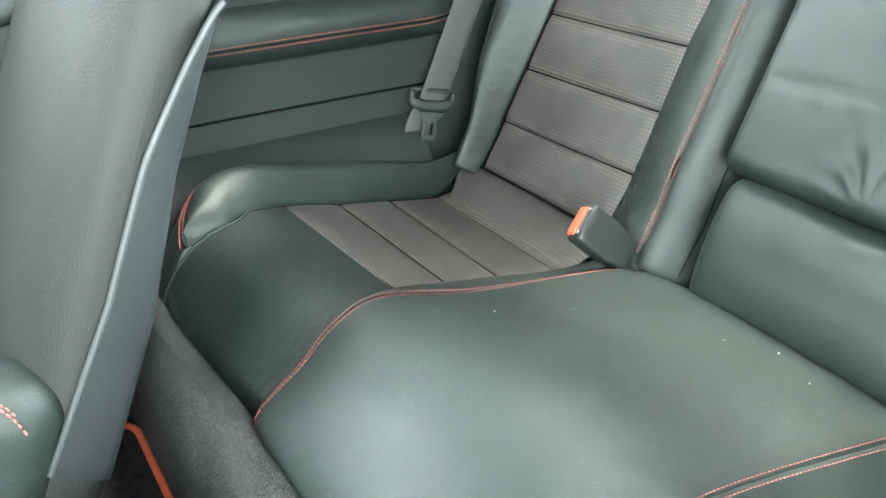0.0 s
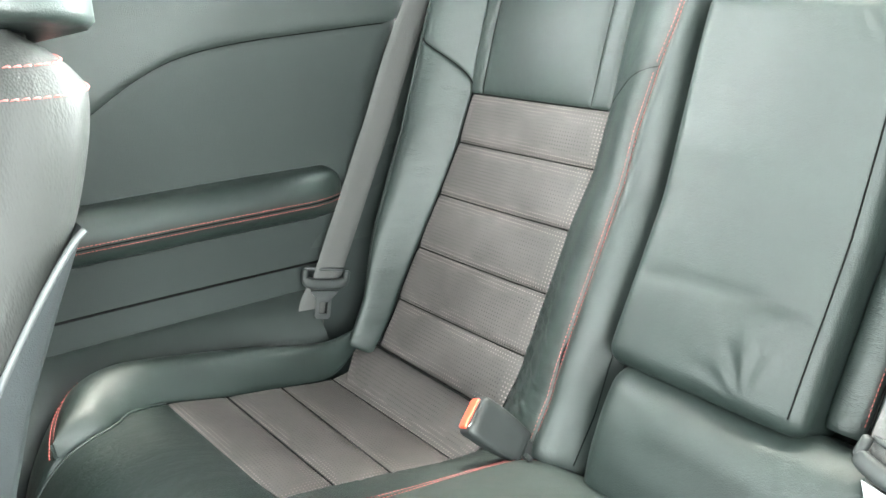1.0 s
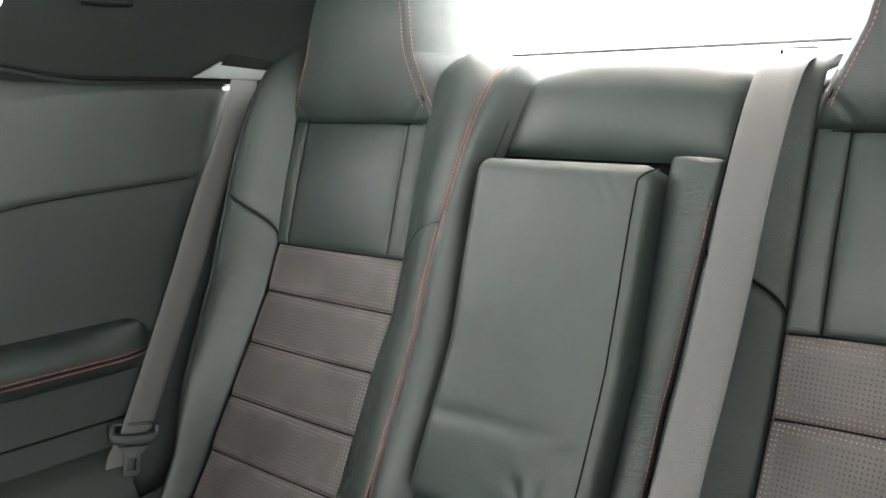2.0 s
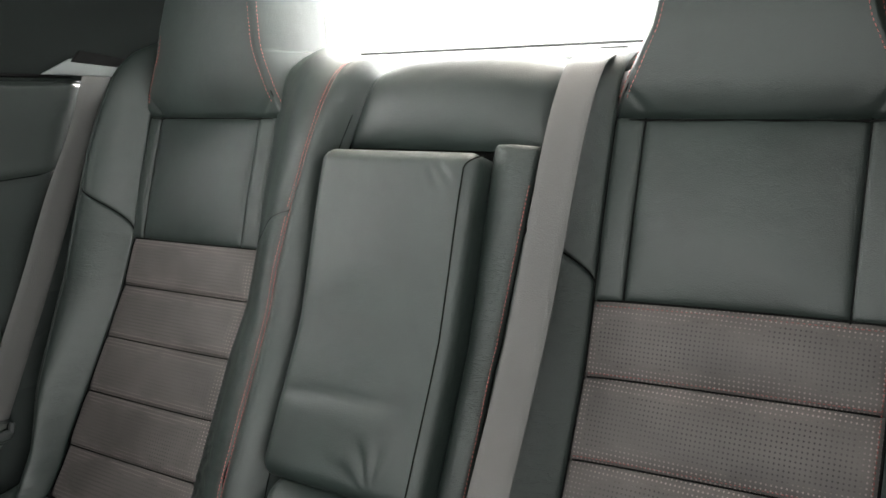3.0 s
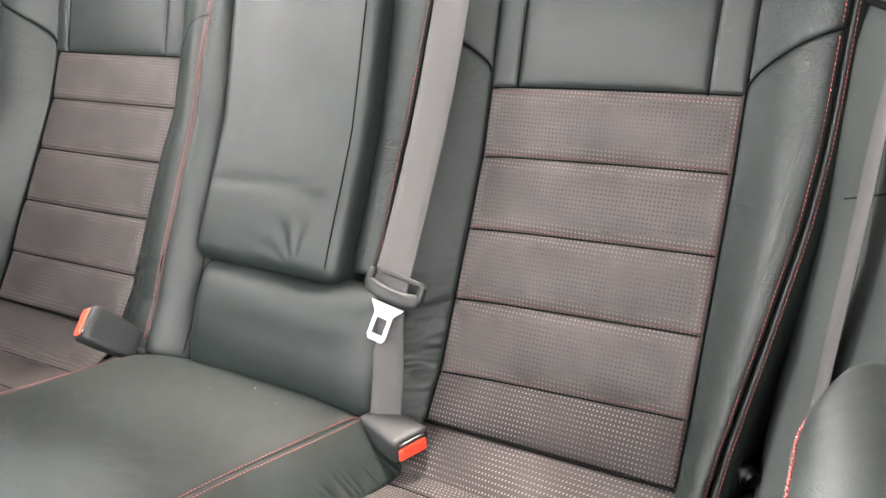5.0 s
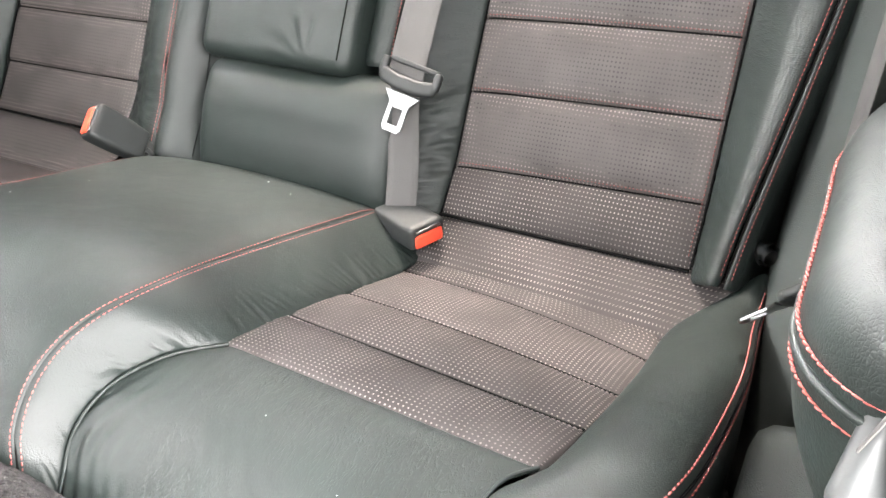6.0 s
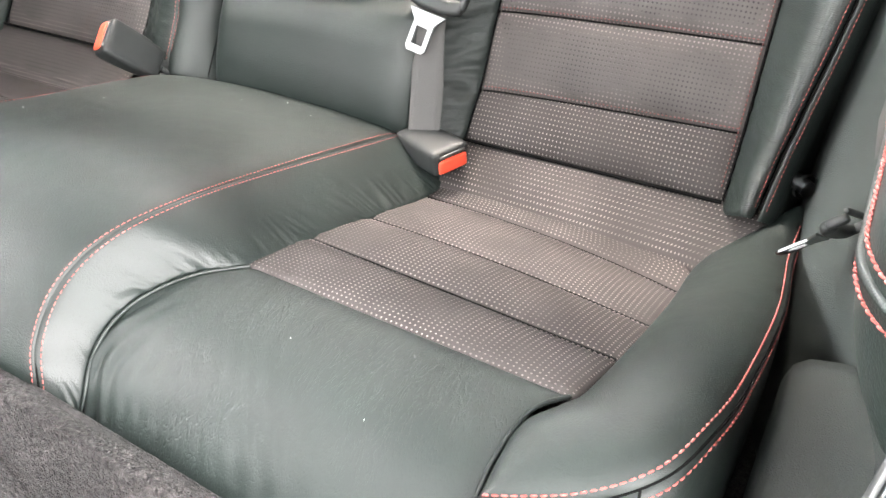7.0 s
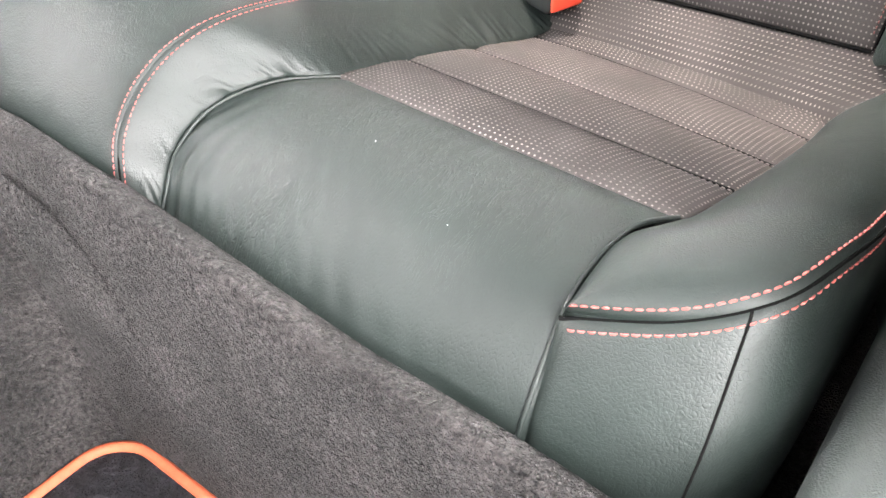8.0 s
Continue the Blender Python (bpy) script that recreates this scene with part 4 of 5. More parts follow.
near_belt = thing("seat_belt", (0.66, 0.0, 0.45), "grey webbing seat belt beside the outer backrest", "seat belt", group="rear seat belts")
webbing("webbing", [(0.700, 0.262, 0.992), (0.688, 0.15, 0.935), (0.673, 0.04, 0.83), (0.664, -0.02, 0.745), (0.659, -0.036, 0.64), (0.653, -0.045, 0.53), (0.650, -0.06, 0.45)], (-0.22, 0.85, -0.35), 0.047, near_belt, "grey woven belt webbing")
tongue_on(near_belt, frame_matrix((0.637, -0.146, 0.422), (-0.72, -0.10, -0.60), (0.2, 0.8, -0.5)) @ Matrix.Scale(0.82, 4))

front_belt = thing("seat_belt", (0.68, -0.5, 0.56), "front seat belt tongue hanging at the door opening", "seat belt")
webbing("webbing", [(0.80, -0.50, 1.05), (0.745, -0.49, 0.80), (0.718, -0.483, 0.66), (0.690, -0.475, 0.566)], (0.3, 0.9, 0.1), 0.047, front_belt)
fm = frame_matrix((0.690, -0.492, 0.540), (-0.20, -0.635, -0.748), (0.546, 0.563, -0.626))
block("tongue_head", fm @ Matrix.Translation((0.006, 0, 0.012)), (0.050, 0.014, 0.046), 0.007, MOULD, front_belt, "moulded grey plastic belt tongue head", 8)
block("tongue_plate", fm @ Matrix.Translation((0, 0.001, -0.034)), (0.034, 0.003, 0.060), 0.0014, BUCKLE, front_belt, "plastic-coated tongue plate", 5)
for dx, dz in ((-0.0105, -0.031), (0.0105, -0.036)):
    block("steel_rail", fm @ Matrix.Translation((dx, -0.002, dz)), (0.0055, 0.004, 0.044), 0.0016, STEEL, front_belt, "bright steel edge of the tongue", 4)


def make_buckle(m, label):
    """A belt buckle: tapered black housing, red press button in its mouth, steel slot edge and a stalk."""
    root = tagged(new("seat_belt_buckle"), label, "belt buckle", "rear belt buckles")
    root.matrix_world = m

    def put(name, bm, mat, lab=""):
        bmesh.ops.transform(bm, matrix=m, verts=bm.verts)
        return part(name, bm, mat, root, lab)
    put("housing", rounded(0.074, 0.046, 0.027, 0.006, 8, lambda c: (c.x, c.y * (1.0 - 0.20 * max(0, -c.x / 0.037)), c.z * (1.0 - 0.12 * max(0, -c.x / 0.037)))), BUCKLE, "black moulded plastic buckle housing")
    put("release_button", rounded(0.010, 0.036, 0.0155, 0.003, 4, lambda c: (c.x + 0.0345, c.y, c.z - 0.0035)), RED, "red press button")
    put("slot_edge", rounded(0.006, 0.032, 0.003, 0.001, 2, lambda c: (c.x + 0.0355, c.y, c.z + 0.0075)), STEEL, "bright steel slot edge")
    put("stalk", rounded(0.05, 0.026, 0.012, 0.005, 4, lambda c: (c.x - 0.055, c.y, c.z - 0.004 - 0.25 * max(0, -c.x - 0.0))), BUCKLE)
    loop = np.array([(-0.030 - 0.015 * math.sin(a), 0.010, 0.010 + 0.012 * math.cos(a)) for a in np.linspace(0.1, 3.0, 16)])
    tube("stalk_loop", np.array([m @ Vector(p) for p in loop]), 0.003, MOULD, root, "small grey strap loop")
    return root


def axes(at, front, up):
    f, u = Vector(front).normalized(), Vector(up)
    u = (u - f * u.dot(f)).normalized()
    sd = u.cross(f)
    m = Matrix((f, sd, u)).transposed().to_4x4()
    m.translation = at
    return m


make_buckle(axes((0.222, -0.048, 0.350), (1.2, -0.50, 0.0), (0.05, -0.1, 1)) @ Matrix.Scale(1.06, 4), "black belt buckle with a red button lying on the insert")
make_buckle(axes((-0.198, -0.074, 0.392), (-0.35, -0.66, 0.66), (1.0, -0.1, 0.45)) @ Matrix.Scale(1.06, 4), "black belt buckle with a red button standing beside the centre pad")

# ---- side trims ----
FAR_X = line((-0.9, 0.705), (-0.2, 0.703), (-0.05, 0.700), (0.08, 0.694), (0.2, 0.692), (0.7, 0.690))
ARCH = line((-1.2, 0.705), (-0.05, 0.700), (0.05, 0.685), (0.12, 0.665), (0.2, 0.64), (0.3, 0.60), (0.9, 0.57))


def trim_x(s, y, z):
    """How far the side trim stands from the middle; the near one swells into the wheel arch behind."""
    if s < 0:
        # the panels step back behind the hanging belt
        k = np.clip((y - 0.128 - 0.42 * (z - 0.80)) / 0.07, 0, 1)
        return FAR_X(y) + 0.05 * k * k * (3 - 2 * k) * np.clip((z - 0.62) / 0.1, 0, 1)
    return ARCH(y + np.interp(z, [0.35, 0.5, 0.62, 0.78, 0.9, 1.0], [0.34, 0.22, 0.14, 0.08, -0.02, -0.05]))


def make_side_trim(s, label):
    root = thing("wall_trim_far" if s < 0 else "wall_trim_near", (s * 0.72, -0.2, 0.1), label, "car side trim", "structure")
    f = -s
    # the near trim begins behind the door opening
    yf = -0.9 if s < 0 else -0.50
    TX = FAR_X if s < 0 else (lambda y: trim_x(1, y, 0.56 + 0 * y))
    # the line that parts the upper from the lower trim, low ahead of the wheel arch and rising behind
    cut = line((-0.9, 0.56), (-0.42, 0.66), (-0.34, 0.72), (-0.29, 0.752), (-0.235, 0.785), (-0.13, 0.803), (0.13, 0.819), (0.7, 0.835))
    belt_line = line((-0.9, 0.93), (-0.30, 0.958), (-0.165, 0.998), (-0.12, 0.984), (-0.05, 0.970), (0.12, 0.969), (0.7, 0.965))
    shoulder = line((-0.9, 0.86), (-0.30, 0.893), (-0.22, 0.917), (-0.15, 0.938), (-0.06, 0.951), (0.08, 0.956), (0.7, 0.955))

    def lower(U, V):
        y = yf + (0.5 - yf) * U
        z = 0.08 + (cut(y) - 0.08) * V
        x = trim_x(s, y, z) + 0.010 * np.sin(V * np.pi) ** 2
        return np.stack([s * x, y, z], -1)
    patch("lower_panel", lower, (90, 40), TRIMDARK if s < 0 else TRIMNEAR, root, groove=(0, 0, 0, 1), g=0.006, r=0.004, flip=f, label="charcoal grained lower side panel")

    def upper(U, V):
        y = yf + (0.7 - yf) * U
        # an upright face up to the shoulder, and a ledge that leans out to the glass
        up, over = np.clip(V / 0.7, 0, 1), np.clip((V - 0.7) / 0.3, 0, 1)
        z = cut(y) + (shoulder(y) - cut(y)) * up + (belt_line(y) - shoulder(y)) * over
        out = 0.012 + 0.05 * np.clip((-0.02 - y) / 0.25, 0, 1)
        x = trim_x(s, y, z) + (-0.016 * (1 - up) ** 1.5 + 0.004 * np.sin(np.pi * up) + out * over ** 0.9 if s < 0 else 0.010 * np.sin(np.pi * np.clip((z - 0.08) / (cut(y) - 0.08), 0, 1)) ** 2)
        return np.stack([s * x, y, z], -1)
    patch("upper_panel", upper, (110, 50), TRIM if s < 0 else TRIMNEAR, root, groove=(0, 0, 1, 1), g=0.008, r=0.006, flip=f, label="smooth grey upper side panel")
    q = np.linspace(yf + 0.005, 0.125 if s < 0 else 0.45, 120)
    tube("trim_gap", np.stack([s * (trim_x(s, q, cut(q)) - 0.004), q, cut(q) - 0.001], -1), 0.003, CORD, root)
    # armrest: a padded leather roll with a corded double seam, rounded at both ends
    rear = 0.034 if s < 0 else -0.165
    ay = np.linspace(-0.49, rear, 70)
    k = np.clip((ay + 0.49) / 0.07, 0, 1)
    k2 = np.clip((rear - ay) / (0.09), 0, 1)
    depth = (0.055 * np.sqrt(1 - (1 - k) ** 2)) * np.sqrt(1 - (1 - k2) ** 2) + 0.001
    ring = np.linspace(-0.5 * np.pi, 0.5 * np.pi, 26)
    P = []
    for y, d in zip(ay, depth):
        c, n = np.cos(ring), np.sin(ring)
        xx = TX(y) + 0.006 - d * np.sign(c) * np.abs(c) ** 0.6
        zt = 0.045 + 0.012 * (n < 0) * np.clip((-y - 0.28) / 0.2, 0, 1) * 3.2 if s > 0 else 0.036 + 0.005 * (n < 0)
        P.append(np.stack([s * xx, np.full(26, y), (0.572 if s > 0 else 0.569) + zt * n * (0.2 + 0.8 * min(1, d / 0.04))], -1))
    arm = sheet("armrest", np.array(P), LEATHER, root, None, "padded leather armrest with red double stitching")
    for dz in (-0.006, 0.012) if s > 0 else (-0.0085, -0.0005):
        row = np.stack([s * (TX(ay) + 0.006 - depth - 0.0006), ay, np.full(70, 0.565 + dz)], -1)
        stitches("double_stitching", Spline(row), (-s, 0, 0.1), arm, pitch=0.0052, length=0.0042, radius=0.0009 if s > 0 else 0.0005)
    tube("seam_cord", np.stack([s * (TX(ay) + 0.006 - depth - 0.0005), ay, np.full(70, 0.568 if s > 0 else 0.5605)], -1), 0.0026 if s > 0 else 0.0009, LEATHER if s > 0 else CORD, arm)
    # crease lines pressed into the lower panel
    for z0, z1, y0, y1 in ((0.530, 0.526, yf + 0.01, 0.03), (0.450, 0.446, yf + 0.01, 0.02)) if s < 0 else ((0.745, 0.650, -0.20, 0.07),):
        q = np.linspace(y0, y1, 60)
        zz = np.linspace(z0, z1, 60)
        xx = trim_x(s, q, zz) + 0.010 * np.sin((zz - 0.08) / (cut(q) - 0.08) * np.pi) ** 2
        tube("pressed_line", np.stack([s * xx, q, zz], -1), 0.0022 if s < 0 else 0.0008, CORD, root)
    # sill trim beside the cushion
    q = np.linspace(-0.9, -0.195, 50)
    end = np.clip((-0.195 - q) / 0.03, 0, 1) ** 0.5
    rows = [(0.0, 0.364), (0.030, 0.363), (0.052, 0.358), (0.062, 0.348), (0.0665, 0.33), (0.068, 0.25), (0.068, 0.09)]
    sill = np.stack([np.stack([s * np.full(50, 0.70 - dx), q, 0.09 + (z - (0.05 if s < 0 else 0.0) * (z > 0.2) - 0.09) * (0.55 + 0.45 * end) * (q < -0.196)], -1) for dx, z in rows], 1)
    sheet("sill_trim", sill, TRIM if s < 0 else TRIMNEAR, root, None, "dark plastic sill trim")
    if s < 0:
        # ledge that leans in above the cushion
        q = np.linspace(-0.60, -0.035, 40)
        ledge = np.stack([np.stack([s * (TX(q) + dx), q, z + 0 * q], -1) for dx, z in ((0.012, 0.404), (-0.002, 0.402), (-0.030, 0.378), (-0.060, 0.340), (-0.066, 0.25))], 1)
        sheet("arch_ledge", ledge, TRIM, root, None, "grey ledge above the cushion")
        # facet of the wheel arch behind the armrest
        def facet(U, V):
            z = 0.47 + 0.33 * V
            y0 = -0.035 + 0.42 * V ** 1.1 * 0.45
            y = y0 + (0.32 - y0) * U
            return np.stack([s * (TX(y) + 0.004 + 0.006 * (1 - U)), y, z], -1)
        patch("arch_facet", facet, (24, 24), TRIM, root, groove=(1, 0, 0, 0), g=0.003, flip=f)
    # belt guide: slanting plate, window light in its pale colour; dark slot, under quarter glass
    def plate(name, corners, x, thick, mat, up, lab=""):
        bm = bmesh.new()
        face = bm.faces.new([bm.verts.new((s * (x - 0.3 * (z - 0.975)), y, z)) for y, z in corners])
        ext = bmesh.ops.extrude_face_region(bm, geom=[face])
        bmesh.ops.translate(bm, vec=(-s * thick, 0, 0), verts=[g for g in ext["geom"] if isinstance(g, bmesh.types.BMVert)])
        bmesh.ops.bevel(bm, geom=bm.edges[:], offset=0.0015, segments=2, affect="EDGES", profile=0.5)
        return part(name, bm, mat, up, lab)
    guide = plate("belt_guide", ((0.142, 0.974), (0.302, 0.970), (0.312, 0.992), (0.190, 0.999)), 0.690, 0.006, PALE, root, "grey plastic belt guide coloured pale for window light")
    plate("guide_slot", ((0.190, 0.994), (0.204, 1.012), (0.325, 0.997), (0.312, 0.984)), 0.687, 0.006, DARK, guide, "dark belt slot")
    block("coat_hook", Matrix.Translation((s * 0.668, 0.262, 0.928)), (0.014, 0.012, 0.030), 0.005, PALE, root, "small pale plastic hook")

    # rear pillar trim above the waist line
    def pillar(U, V):
        y0 = -0.160 + 0.02 * V + 0.13 * V * V
        y = y0 + (0.60 - y0) * U
        z = belt_line(y) - 0.005 - 0.012 * np.clip((-0.04 - y) / 0.08, 0, 1) * (1 - V) + (1.275 - belt_line(y)) * V
        x = 0.718 - 0.15 * V ** 1.3 - 0.03 * U
        return np.stack([s * x, y, z], -1)
    patch("pillar_trim", pillar, (40, 30), PILLAR, root, groove=(1, 0, 1, 0), g=0.006, r=0.006, flip=f, label="grey rear pillar trim")
    tube("pillar_edge", [(s * 0.703, 0.376, 0.993), (s * 0.680, 0.25, 1.046), (s * 0.664, 0.157, 1.092), (s * 0.630, 0.02, 1.165), (s * 0.600, -0.10, 1.235)], 0.0035, TRIM, root, "raised moulding edge")
    q = np.linspace(-0.165, 0.62, 90)
    tube("waist_gap", np.stack([s * (trim_x(s, q, 0.97) + 0.013), q, belt_line(q) + 0.003], -1), 0.0035, CORD, root, "dark gap along the waist line")
    block("pillar_recess", Matrix.Translation((s * 0.668, -0.005, 1.090)) @ pose(0, 0, 0, 0, s * 28, 0), (0.012, 0.080, 0.036), 0.005, DARK, root, "dark recess in the pillar trim", 5)
    shut = np.stack([np.stack([s * (trim_x(s, q, 0.97) + dx), q, belt_line(q) + dz], -1) for dx, dz in ((0.008, -0.006), (0.012, 0.001), (0.03, 0.003), (0.09, 0.004))], 1)
    sheet("waist_closing", shut, PILLAR, root, None, "dark closing strip under the pillar trim")
    # waist ledge below the quarter glass
    q = np.linspace(yf, -0.12, 40)
    rim = TX(q) + 0.012 + 0.05 * np.clip((-0.02 - q) / 0.25, 0, 1)
    led = np.stack([np.stack([s * (rim + dx), q, belt_line(q) + dz], -1) for dx, dz in ((-0.003, -0.003), (0.004, 0.0), (0.02, 0.001), (0.05, -0.01), (0.05, -0.85))], 1)
    sheet("waist_ledge", led, TRIM, root, None, "grey waist ledge under the quarter glass")
    tube("glass_seal", np.stack([s * (rim + 0.014), q, belt_line(q) + 0.006], -1), 0.0045, CORD, root, "black rubber seal under the quarter glass")
    return root


make_side_trim(-1, "charcoal and grey quarter trim with a stitched leather armrest")
make_side_trim(1, "charcoal and grey quarter trim beside the open door")

# ---- floor, tunnel, mats ----
gx = np.linspace(-0.75, 0.75, 201)
gy = np.sort(np.concatenate([np.linspace(-1.75, -0.66, 40), np.linspace(-0.655, -0.505, 90), np.linspace(-0.50, 0.42, 12)]))
GX, GY = np.meshgrid(gx, gy, indexing="ij")
hump = line((0, 0.255), (0.13, 0.250), (0.22, 0.225), (0.262, 0.153), (0.295, 0.097), (0.335, 0.03), (0.37, 0), (2.0, 0))
flare = np.interp(GY, [-0.64, -0.60, -0.576, -0.565, -0.55], [0.385, 0.405, 0.445, 0.85, 1.0])
tunnel = hump(np.abs(GX) / flare) * np.where(GX < -0.05, 0.72, 1.0)
heel = np.clip((GY + 0.573) / 0.023, 0, 1)
heel = np.sin(heel * np.pi / 2) ** 0.9
lip_z = np.interp(np.abs(GX), [0.0, 0.07, 0.25, 0.40, 0.52, 0.70], [0.278, 0.283, 0.264, 0.246, 0.240, 0.230])
rise_z = heel * lip_z
floor_z = 0.095 + np.maximum(tunnel, rise_z) - 0.016 * np.exp(-((tunnel - rise_z) / 0.035) ** 2) * (tunnel > 0.02) * (heel < 0.98)
floor_z = floor_z - 0.010 * np.clip((GY + 0.552) / 0.022, 0, 1) ** 2 - 0.012 * np.clip((GY + 0.532) / 0.010, 0, 1) - 0.19 * np.clip((GY + 0.522) / 0.03, 0, 1) ** 2
floor_z = np.where(GY > -0.5, 0.14, floor_z)
lump = np.array([[0.006 * noise.noise(Vector((x * 7, y * 9, 1))) for y in gy] for x in gx])
floor = sheet("floor", np.stack([GX, GY, floor_z + lump], -1), CARPET, None)
tagged(floor, "charcoal pile carpet over the floor and tunnel", "carpet", kind="structure")


def make_mat(s, x0, x1, label):
    root = thing("floor_mat", (s * (x0 + x1) / 2, -0.8, 0.10), label, "floor mat", group="floor mats")
    y0, y1, r = -1.15, -0.576, 0.042
    pts = []
    for cx, cy, a0 in ((x1 - r, y1 - r, 0), (x0 + r, y1 - r, 90), (x0 + r, y0 + r, 180), (x1 - r, y0 + r, 270)):
        for a in range(0, 91, 6):
            an = radians(a0 + a)
            pts.append((s * (cx + r * math.cos(an)), cy + r * math.sin(an), 0.112))
    bm = bmesh.new()
    top = bm.faces.new([bm.verts.new(p) for p in pts])
    ext = bmesh.ops.extrude_face_region(bm, geom=[top])
    bmesh.ops.translate(bm, vec=(0, 0, -0.008), verts=[g for g in ext["geom"] if isinstance(g, bmesh.types.BMVert)])
    part("carpet_top", bm, MAT, root, "black carpet pile", smooth=False)
    tube("binding", pts + [pts[0]], 0.0052, ORANGE, root, "orange-red edge binding")


make_mat(1, 0.147, 0.55, "black floor mat with an orange bound edge")
make_mat(-1, 0.165, 0.56, "black floor mat with an orange bound edge")

# ---- the far front seat ----
fseat = thing("front_seat", (-0.47, -0.75, 0.1), "grey leather front seat with a plastic back shell and red stitching", "car seat")
tilt = Spline([(-0.76, 0.14), (-0.66, 0.34), (-0.595, 0.50), (-0.545, 0.62), (-0.503, 0.72), (-0.482, 0.80), (-0.490, 0.845)])


def fs_ring(q):
    y, z = tilt(q)
    half = 0.235 - 0.02 * q - 0.10 * max(0, q - 0.9)
    dep = 0.075 - 0.02 * q
    a = np.linspace(0, 2 * np.pi, 65)
    c, n = np.cos(a), np.sin(a)
    x = -0.475 + half * np.sign(c) * np.abs(c) ** 0.45
    yy = y + dep * np.sign(n) * np.abs(n) ** 0.7
    end = min(1, (1 - q) / 0.05 + 0.03) ** 0.5
    return np.stack([-0.475 + (x + 0.475) * (0.75 + 0.25 * end), y + (yy - y) * end, np.full_like(x, z) + 0.012 * (1 - end)], -1)


sheet("backrest", np.array([fs_ring(q) for q in np.linspace(0, 1, 60)]), FRONTGREY, fseat, None, "grained grey leather backrest")
shell = []
for q in np.linspace(0.0, 1, 40):
    y = np.interp(q, [0, 0.3, 0.6, 0.85, 1], [-0.642, -0.572, -0.529, -0.492, -0.466])
    z = np.interp(q, [0, 0.3, 0.6, 0.85, 1], [0.275, 0.43, 0.56, 0.645, 0.70])
    w = 0.046 * (1 - q) ** 0.7 + 0.002
    row = []
    for a in np.linspace(-1, 1, 41):
        e = np.clip((abs(a) - 0.8) / 0.2, 0, 1)
        row.append((-0.475 + np.sign(a) * (min(abs(a), 0.8) / 0.8 * 0.225 + 0.012 * np.sin(e * np.pi / 2)) * (1 - 0.05 * q), y - w * e ** 1.2 * 1.0, z + 0.8 * w * e ** 1.2))
    shell.append(row)
sheet("back_shell", np.array(shell), SHELL, fseat, None, "dark plastic back shell with a pointed edge")
tube("shell_rim", np.array([r[-1] for r in shell]), 0.0032, MOULD, fseat, "pale worn shell rim")
sheet("seat_headrest", np.array([[(-0.440 + (0.168 - 0.02 * q) * math.copysign(abs(math.cos(a)) ** 0.5, math.cos(a)) * min(1, 9 * q + 0.3, 6 * (1 - q) + 0.25),
                                   -0.472 + 0.062 * math.copysign(abs(math.sin(a)) ** 0.7, math.sin(a)) * min(1, 9 * q + 0.3, 6 * (1 - q) + 0.25), 0.834 + 0.20 * q + 0.012 * (1 - math.sin(a)) * (1 - q))
                                  for a in np.linspace(0, 2 * math.pi, 49)] for q in np.linspace(0, 1, 30)]), LEATHER, fseat, None, "leather headrest")
for x in (-0.37, -0.52):
    tube("headrest_post", [(x, -0.475, 0.80), (x, -0.475, 0.88)], 0.007, STEEL, fseat, "chrome post", 12)
    tube("post_collar", [(x, -0.475, 0.838), (x, -0.475, 0.850)], 0.014, BUCKLE, fseat, "", 14)
for zq in (0.826, 0.806):
    qq = np.linspace(0.5, 1, 400)
    k = qq[np.argmin([abs(tilt(v)[1] - zq) for v in qq])]
    band = fs_ring(k)[np.r_[56:64, 0:34]]
    stitches("double_stitching", Spline(band), (0.5, 0.6, 0.6), fseat, pitch=0.0075, length=0.006, radius=0.0012)
bol = block("side_bolster", Matrix.Translation((-0.275, -0.770, 0.305)) @ pose(0, 0, 0, -24), (0.10, 0.16, 0.26), 0.045, CREASED, fseat, "padded side bolster", 10)
for d in (0.0, 0.010):
    arc = [(-0.222 - d, -0.770 + 0.075 * math.sin(a), 0.355 + 0.085 * math.cos(a)) for a in np.linspace(-0.6, 1.35, 30)]
    stitches("double_stitching", Spline(arc), (1, 0.2, 0.3), bol, radius=0.0011, pitch=0.0075, length=0.006)
block("seat_cushion", Matrix.Translation((-0.475, -0.97, 0.30)) @ pose(0, 0, 0, 4), (0.50, 0.52, 0.20), 0.07, LEATHER, fseat, "leather seat cushion", 10)
block("seat_base", Matrix.Translation((-0.475, -0.93, 0.16)), (0.42, 0.50, 0.12), 0.02, PLASTIC, fseat, "dark plastic seat base")

# ---- shell of the car and what lies outside ----
bm = bmesh.new()
bmesh.ops.create_cube(bm, size=1)
bmesh.ops.scale(bm, vec=(1.34, 0.30, 0.02), verts=bm.verts)
bmesh.ops.bevel(bm, geom=bm.edges[:], offset=0.006, segments=2, affect="EDGES", profile=0.5)
bmesh.ops.transform(bm, matrix=pose(0, 0.465, 0.966, 12), verts=bm.verts)
shelf = part("shelf_rear", bm, FELT, None, "", False)
tagged(shelf, "grey felt parcel shelf behind the seats", "parcel shelf", kind="structure")
block("shelf_belt_guide", pose(0.135, 0.47, 0.982, 12, 0, 0), (0.11, 0.06, 0.016), 0.006, FELT)
tagged(bpy.data.objects["shelf_belt_guide"], "pale plastic belt outlet on the parcel shelf", "belt guide")
block("slot", pose(0.150, 0.450, 0.987, 12, 0, 0), (0.045, 0.012, 0.012), 0.004, DARK, bpy.data.objects["shelf_belt_guide"])
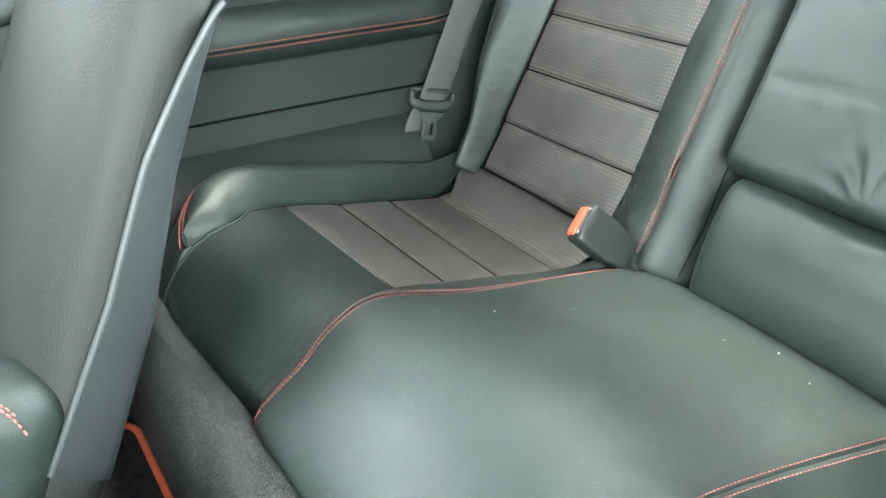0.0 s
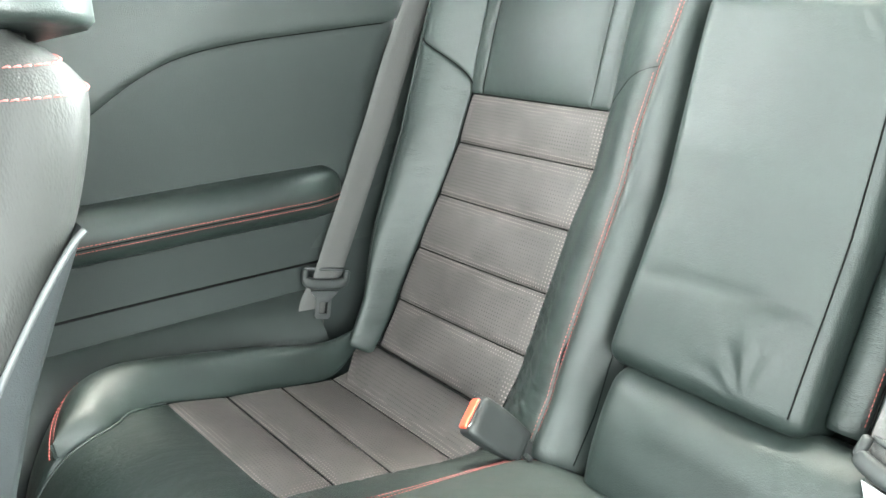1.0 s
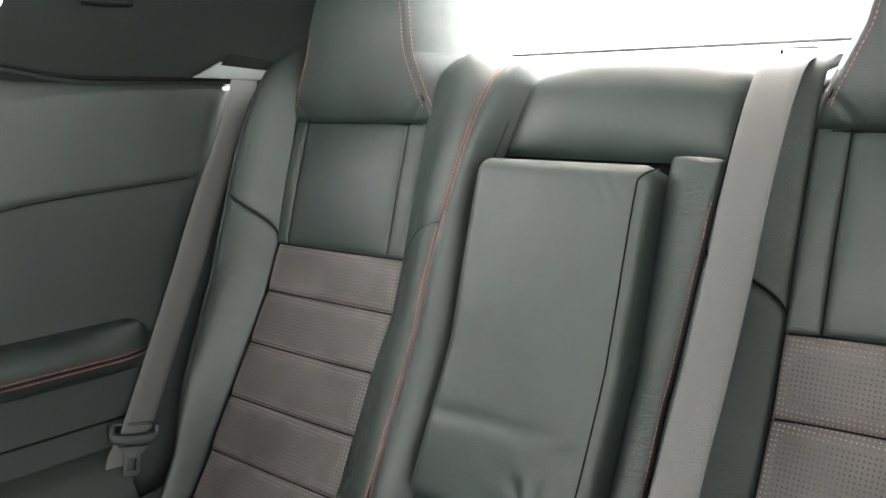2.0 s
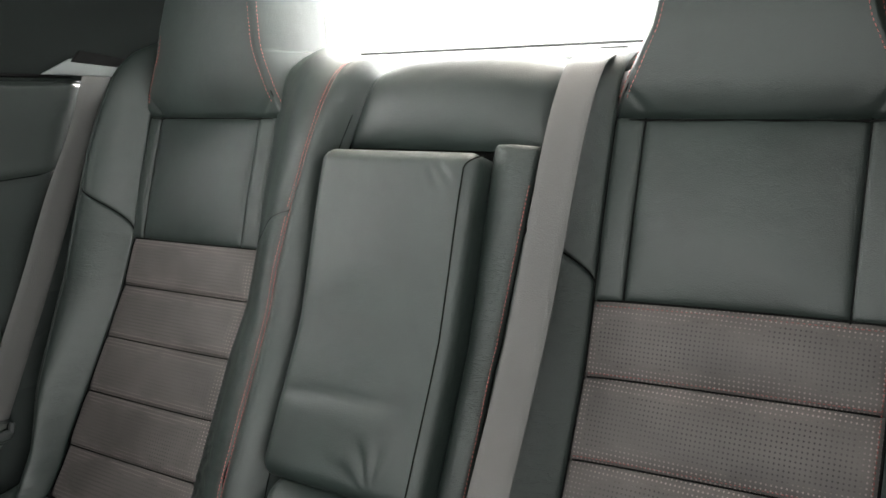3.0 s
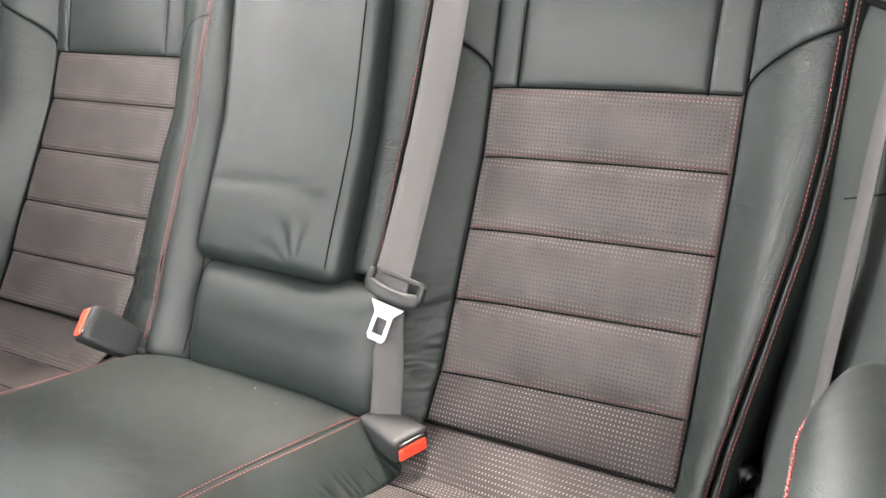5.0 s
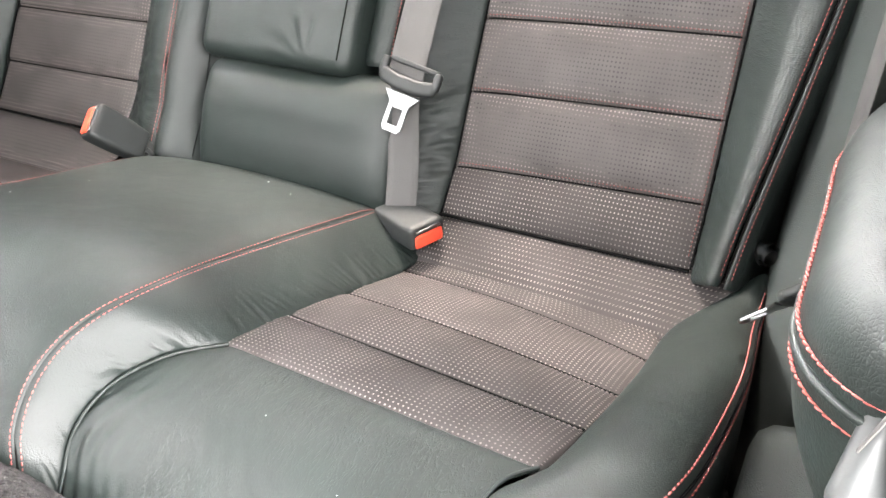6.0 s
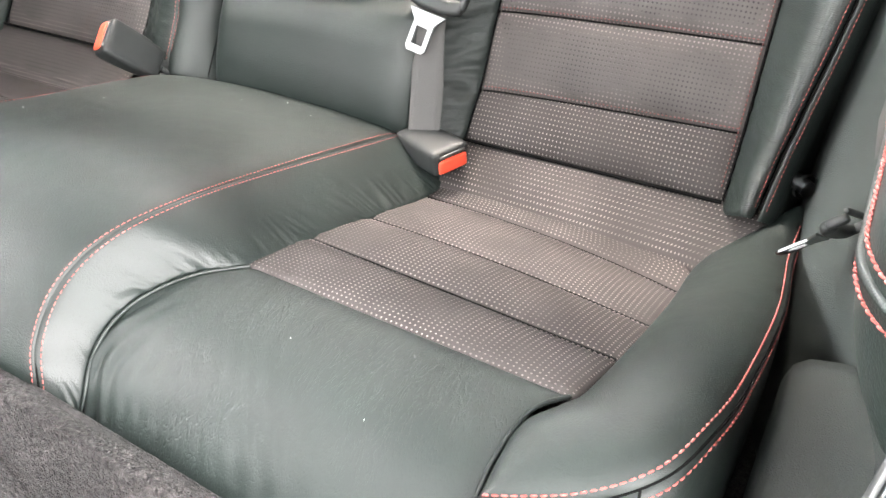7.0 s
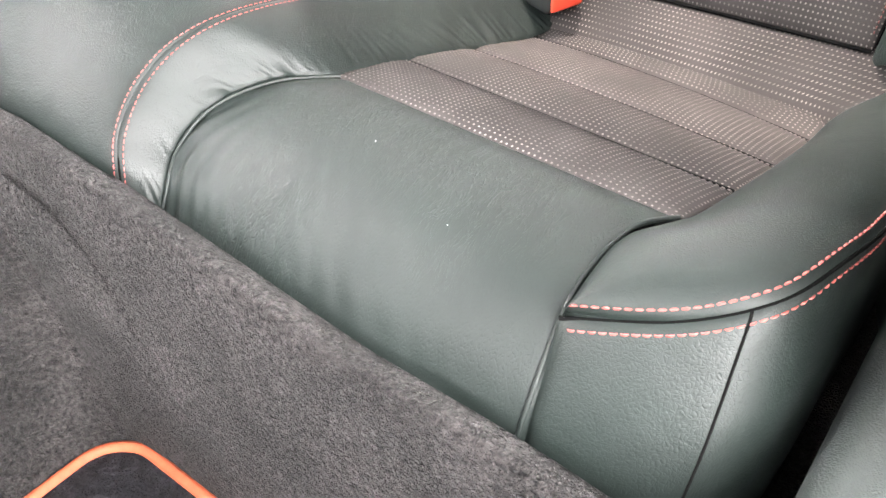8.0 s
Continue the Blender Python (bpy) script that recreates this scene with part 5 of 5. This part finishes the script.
lip = slab("window_sill_rear", -0.60, 0.60, 0.60, 0.616, 0.996, 1.012, PLASTIC, None, "", 0.004)
tagged(lip, "black lower lip of the rear glass", "window sill", kind="structure")
ceiling = slab("ceiling", -0.62, 0.62, -1.15, 0.10, 1.26, 1.29, HEADLINER, None, "", 0.01)
tagged(ceiling, "grey cloth headliner", "headliner", kind="structure")
wall = slab("wall_rear", -0.72, 0.72, 0.42, 0.45, 0.0, 0.965, DARK)
tagged(wall, "dark bulkhead behind the backrest", "bulkhead", kind="structure")
dash = slab("wall_front", -0.78, 0.78, -1.80, -1.62, 0.0, 0.92, PLASTIC, None, "", 0.04)
tagged(dash, "dark dashboard across the front", "dashboard", kind="structure")
fdoor = slab("wall_far", -0.84, -0.78, -1.80, -0.52, 0.05, 0.96, TRIMDARK, None, "", 0.02)
tagged(fdoor, "charcoal far door lining", "door panel", kind="structure")
GLASS = bpy.data.materials.new("clear_glass")
GLASS.use_nodes = True
gb = GLASS.node_tree.nodes["Principled BSDF"]
gb.inputs["Transmission Weight"].default_value, gb.inputs["Roughness"].default_value, gb.inputs["IOR"].default_value = 1, 0.0, 1.45


def glass_pane(name, corners, label):
    bm = bmesh.new()
    f = bm.faces.new([bm.verts.new(c) for c in corners])
    bm.normal_update()
    n = f.normal.copy()
    ext = bmesh.ops.extrude_face_region(bm, geom=[f])
    bmesh.ops.translate(bm, vec=n * 0.004, verts=[g for g in ext["geom"] if isinstance(g, bmesh.types.BMVert)])
    ob = part(name, bm, GLASS, None, "", False)
    ob.visible_shadow = False
    return tagged(ob, label, "window", kind="structure")


for sx, nm in ((-1, "pillar_far"), (1, "pillar_near")):
    # broad rear pillar beside the sloping glass
    bm = bmesh.new()
    face = bm.faces.new([bm.verts.new((sx * x, y, z)) for x, y, z in ((0.76, 0.64, 0.985), (0.53, 0.64, 0.985), (0.44, 0.10, 1.27), (0.63, 0.10, 1.27))])
    bm.normal_update()
    ext = bmesh.ops.extrude_face_region(bm, geom=[face])
    bmesh.ops.translate(bm, vec=(0, 0.010, 0.020), verts=[g for g in ext["geom"] if isinstance(g, bmesh.types.BMVert)])
    bmesh.ops.bevel(bm, geom=bm.edges[:], offset=0.005, segments=2, affect="EDGES", profile=0.5)
    tagged(part(nm, bm, PILLAR, None, "", False), "dark cloth-covered rear pillar beside the glass", "pillar", kind="structure")
glass_pane("window_rear", [(-0.64, 0.62, 1.0), (0.64, 0.62, 1.0), (0.52, 0.11, 1.265), (-0.52, 0.11, 1.265)], "sloping clear rear glass")
glass_pane("window_far", [(-0.775, -1.30, 0.985), (-0.755, -0.20, 0.985), (-0.60, -0.06, 1.25), (-0.62, -1.30, 1.25)], "clear far side glass")
glass_pane("window_near", [(0.775, -0.53, 0.985), (0.755, -0.20, 0.985), (0.60, -0.06, 1.25), (0.62, -0.50, 1.25)], "clear near quarter glass")
deck = slab("boot_lid", -0.75, 0.75, 0.72, 1.45, 0.90, 0.96, PAINT, None, "", 0.02)
tagged(deck, "black painted boot lid outside the rear glass", "boot lid")
bm = bmesh.new()
bmesh.ops.create_grid(bm, x_segments=8, y_segments=8, size=150)
bmesh.ops.translate(bm, vec=(0, 0, -0.35), verts=bm.verts)
ground = part("ground", bm, GROUND)
tagged(ground, "pale concrete ground outside the car", "ground", kind="structure")

arc = np.linspace(radians(20), radians(215), 60)
haze = sheet("backdrop", np.array([[(120 * math.cos(a), 120 * math.sin(a), z) for z in (-0.3, 20.0, 55.0)] for a in arc]), HAZE, None)
tagged(haze, "bright white hazy sky behind the car", "sky", kind="structure")

hinge = thing("hinge_bolt", (0.602, 0.004, 0.38), "bright steel hinge bolt at the foot of the backrest", "bolt")
tube("bolt_shank", [(0.592, 0.012, 0.381), (0.606, -0.002, 0.380)], 0.008, STEEL, hinge, "", 14)
tube("bolt_washer", [(0.601, 0.004, 0.380), (0.604, 0.001, 0.380)], 0.0125, STEEL, hinge, "", 16)

# lint on the leather and a worn slit in the far red seam
bm = bmesh.new()
for x, y, z, r in ((0.053, -0.081, 0.379, 0.0014), (0.10, -0.10, 0.381, 0.0008), (-0.03, -0.16, 0.394, 0.0009), (0.02, -0.12, 0.390, 0.0007), (-0.08, -0.22, 0.408, 0.0008), (0.33, -0.43, 0.394, 0.0007), (0.41, -0.46, 0.381, 0.0006), (-0.10, -0.30, 0.423, 0.0008)):
    bmesh.ops.create_icosphere(bm, subdivisions=1, radius=0.7 * r, matrix=Matrix.Translation((x, y, z)))
part("lint", bm, SPECK, cushion, "white specks of lint", kind="stuff")
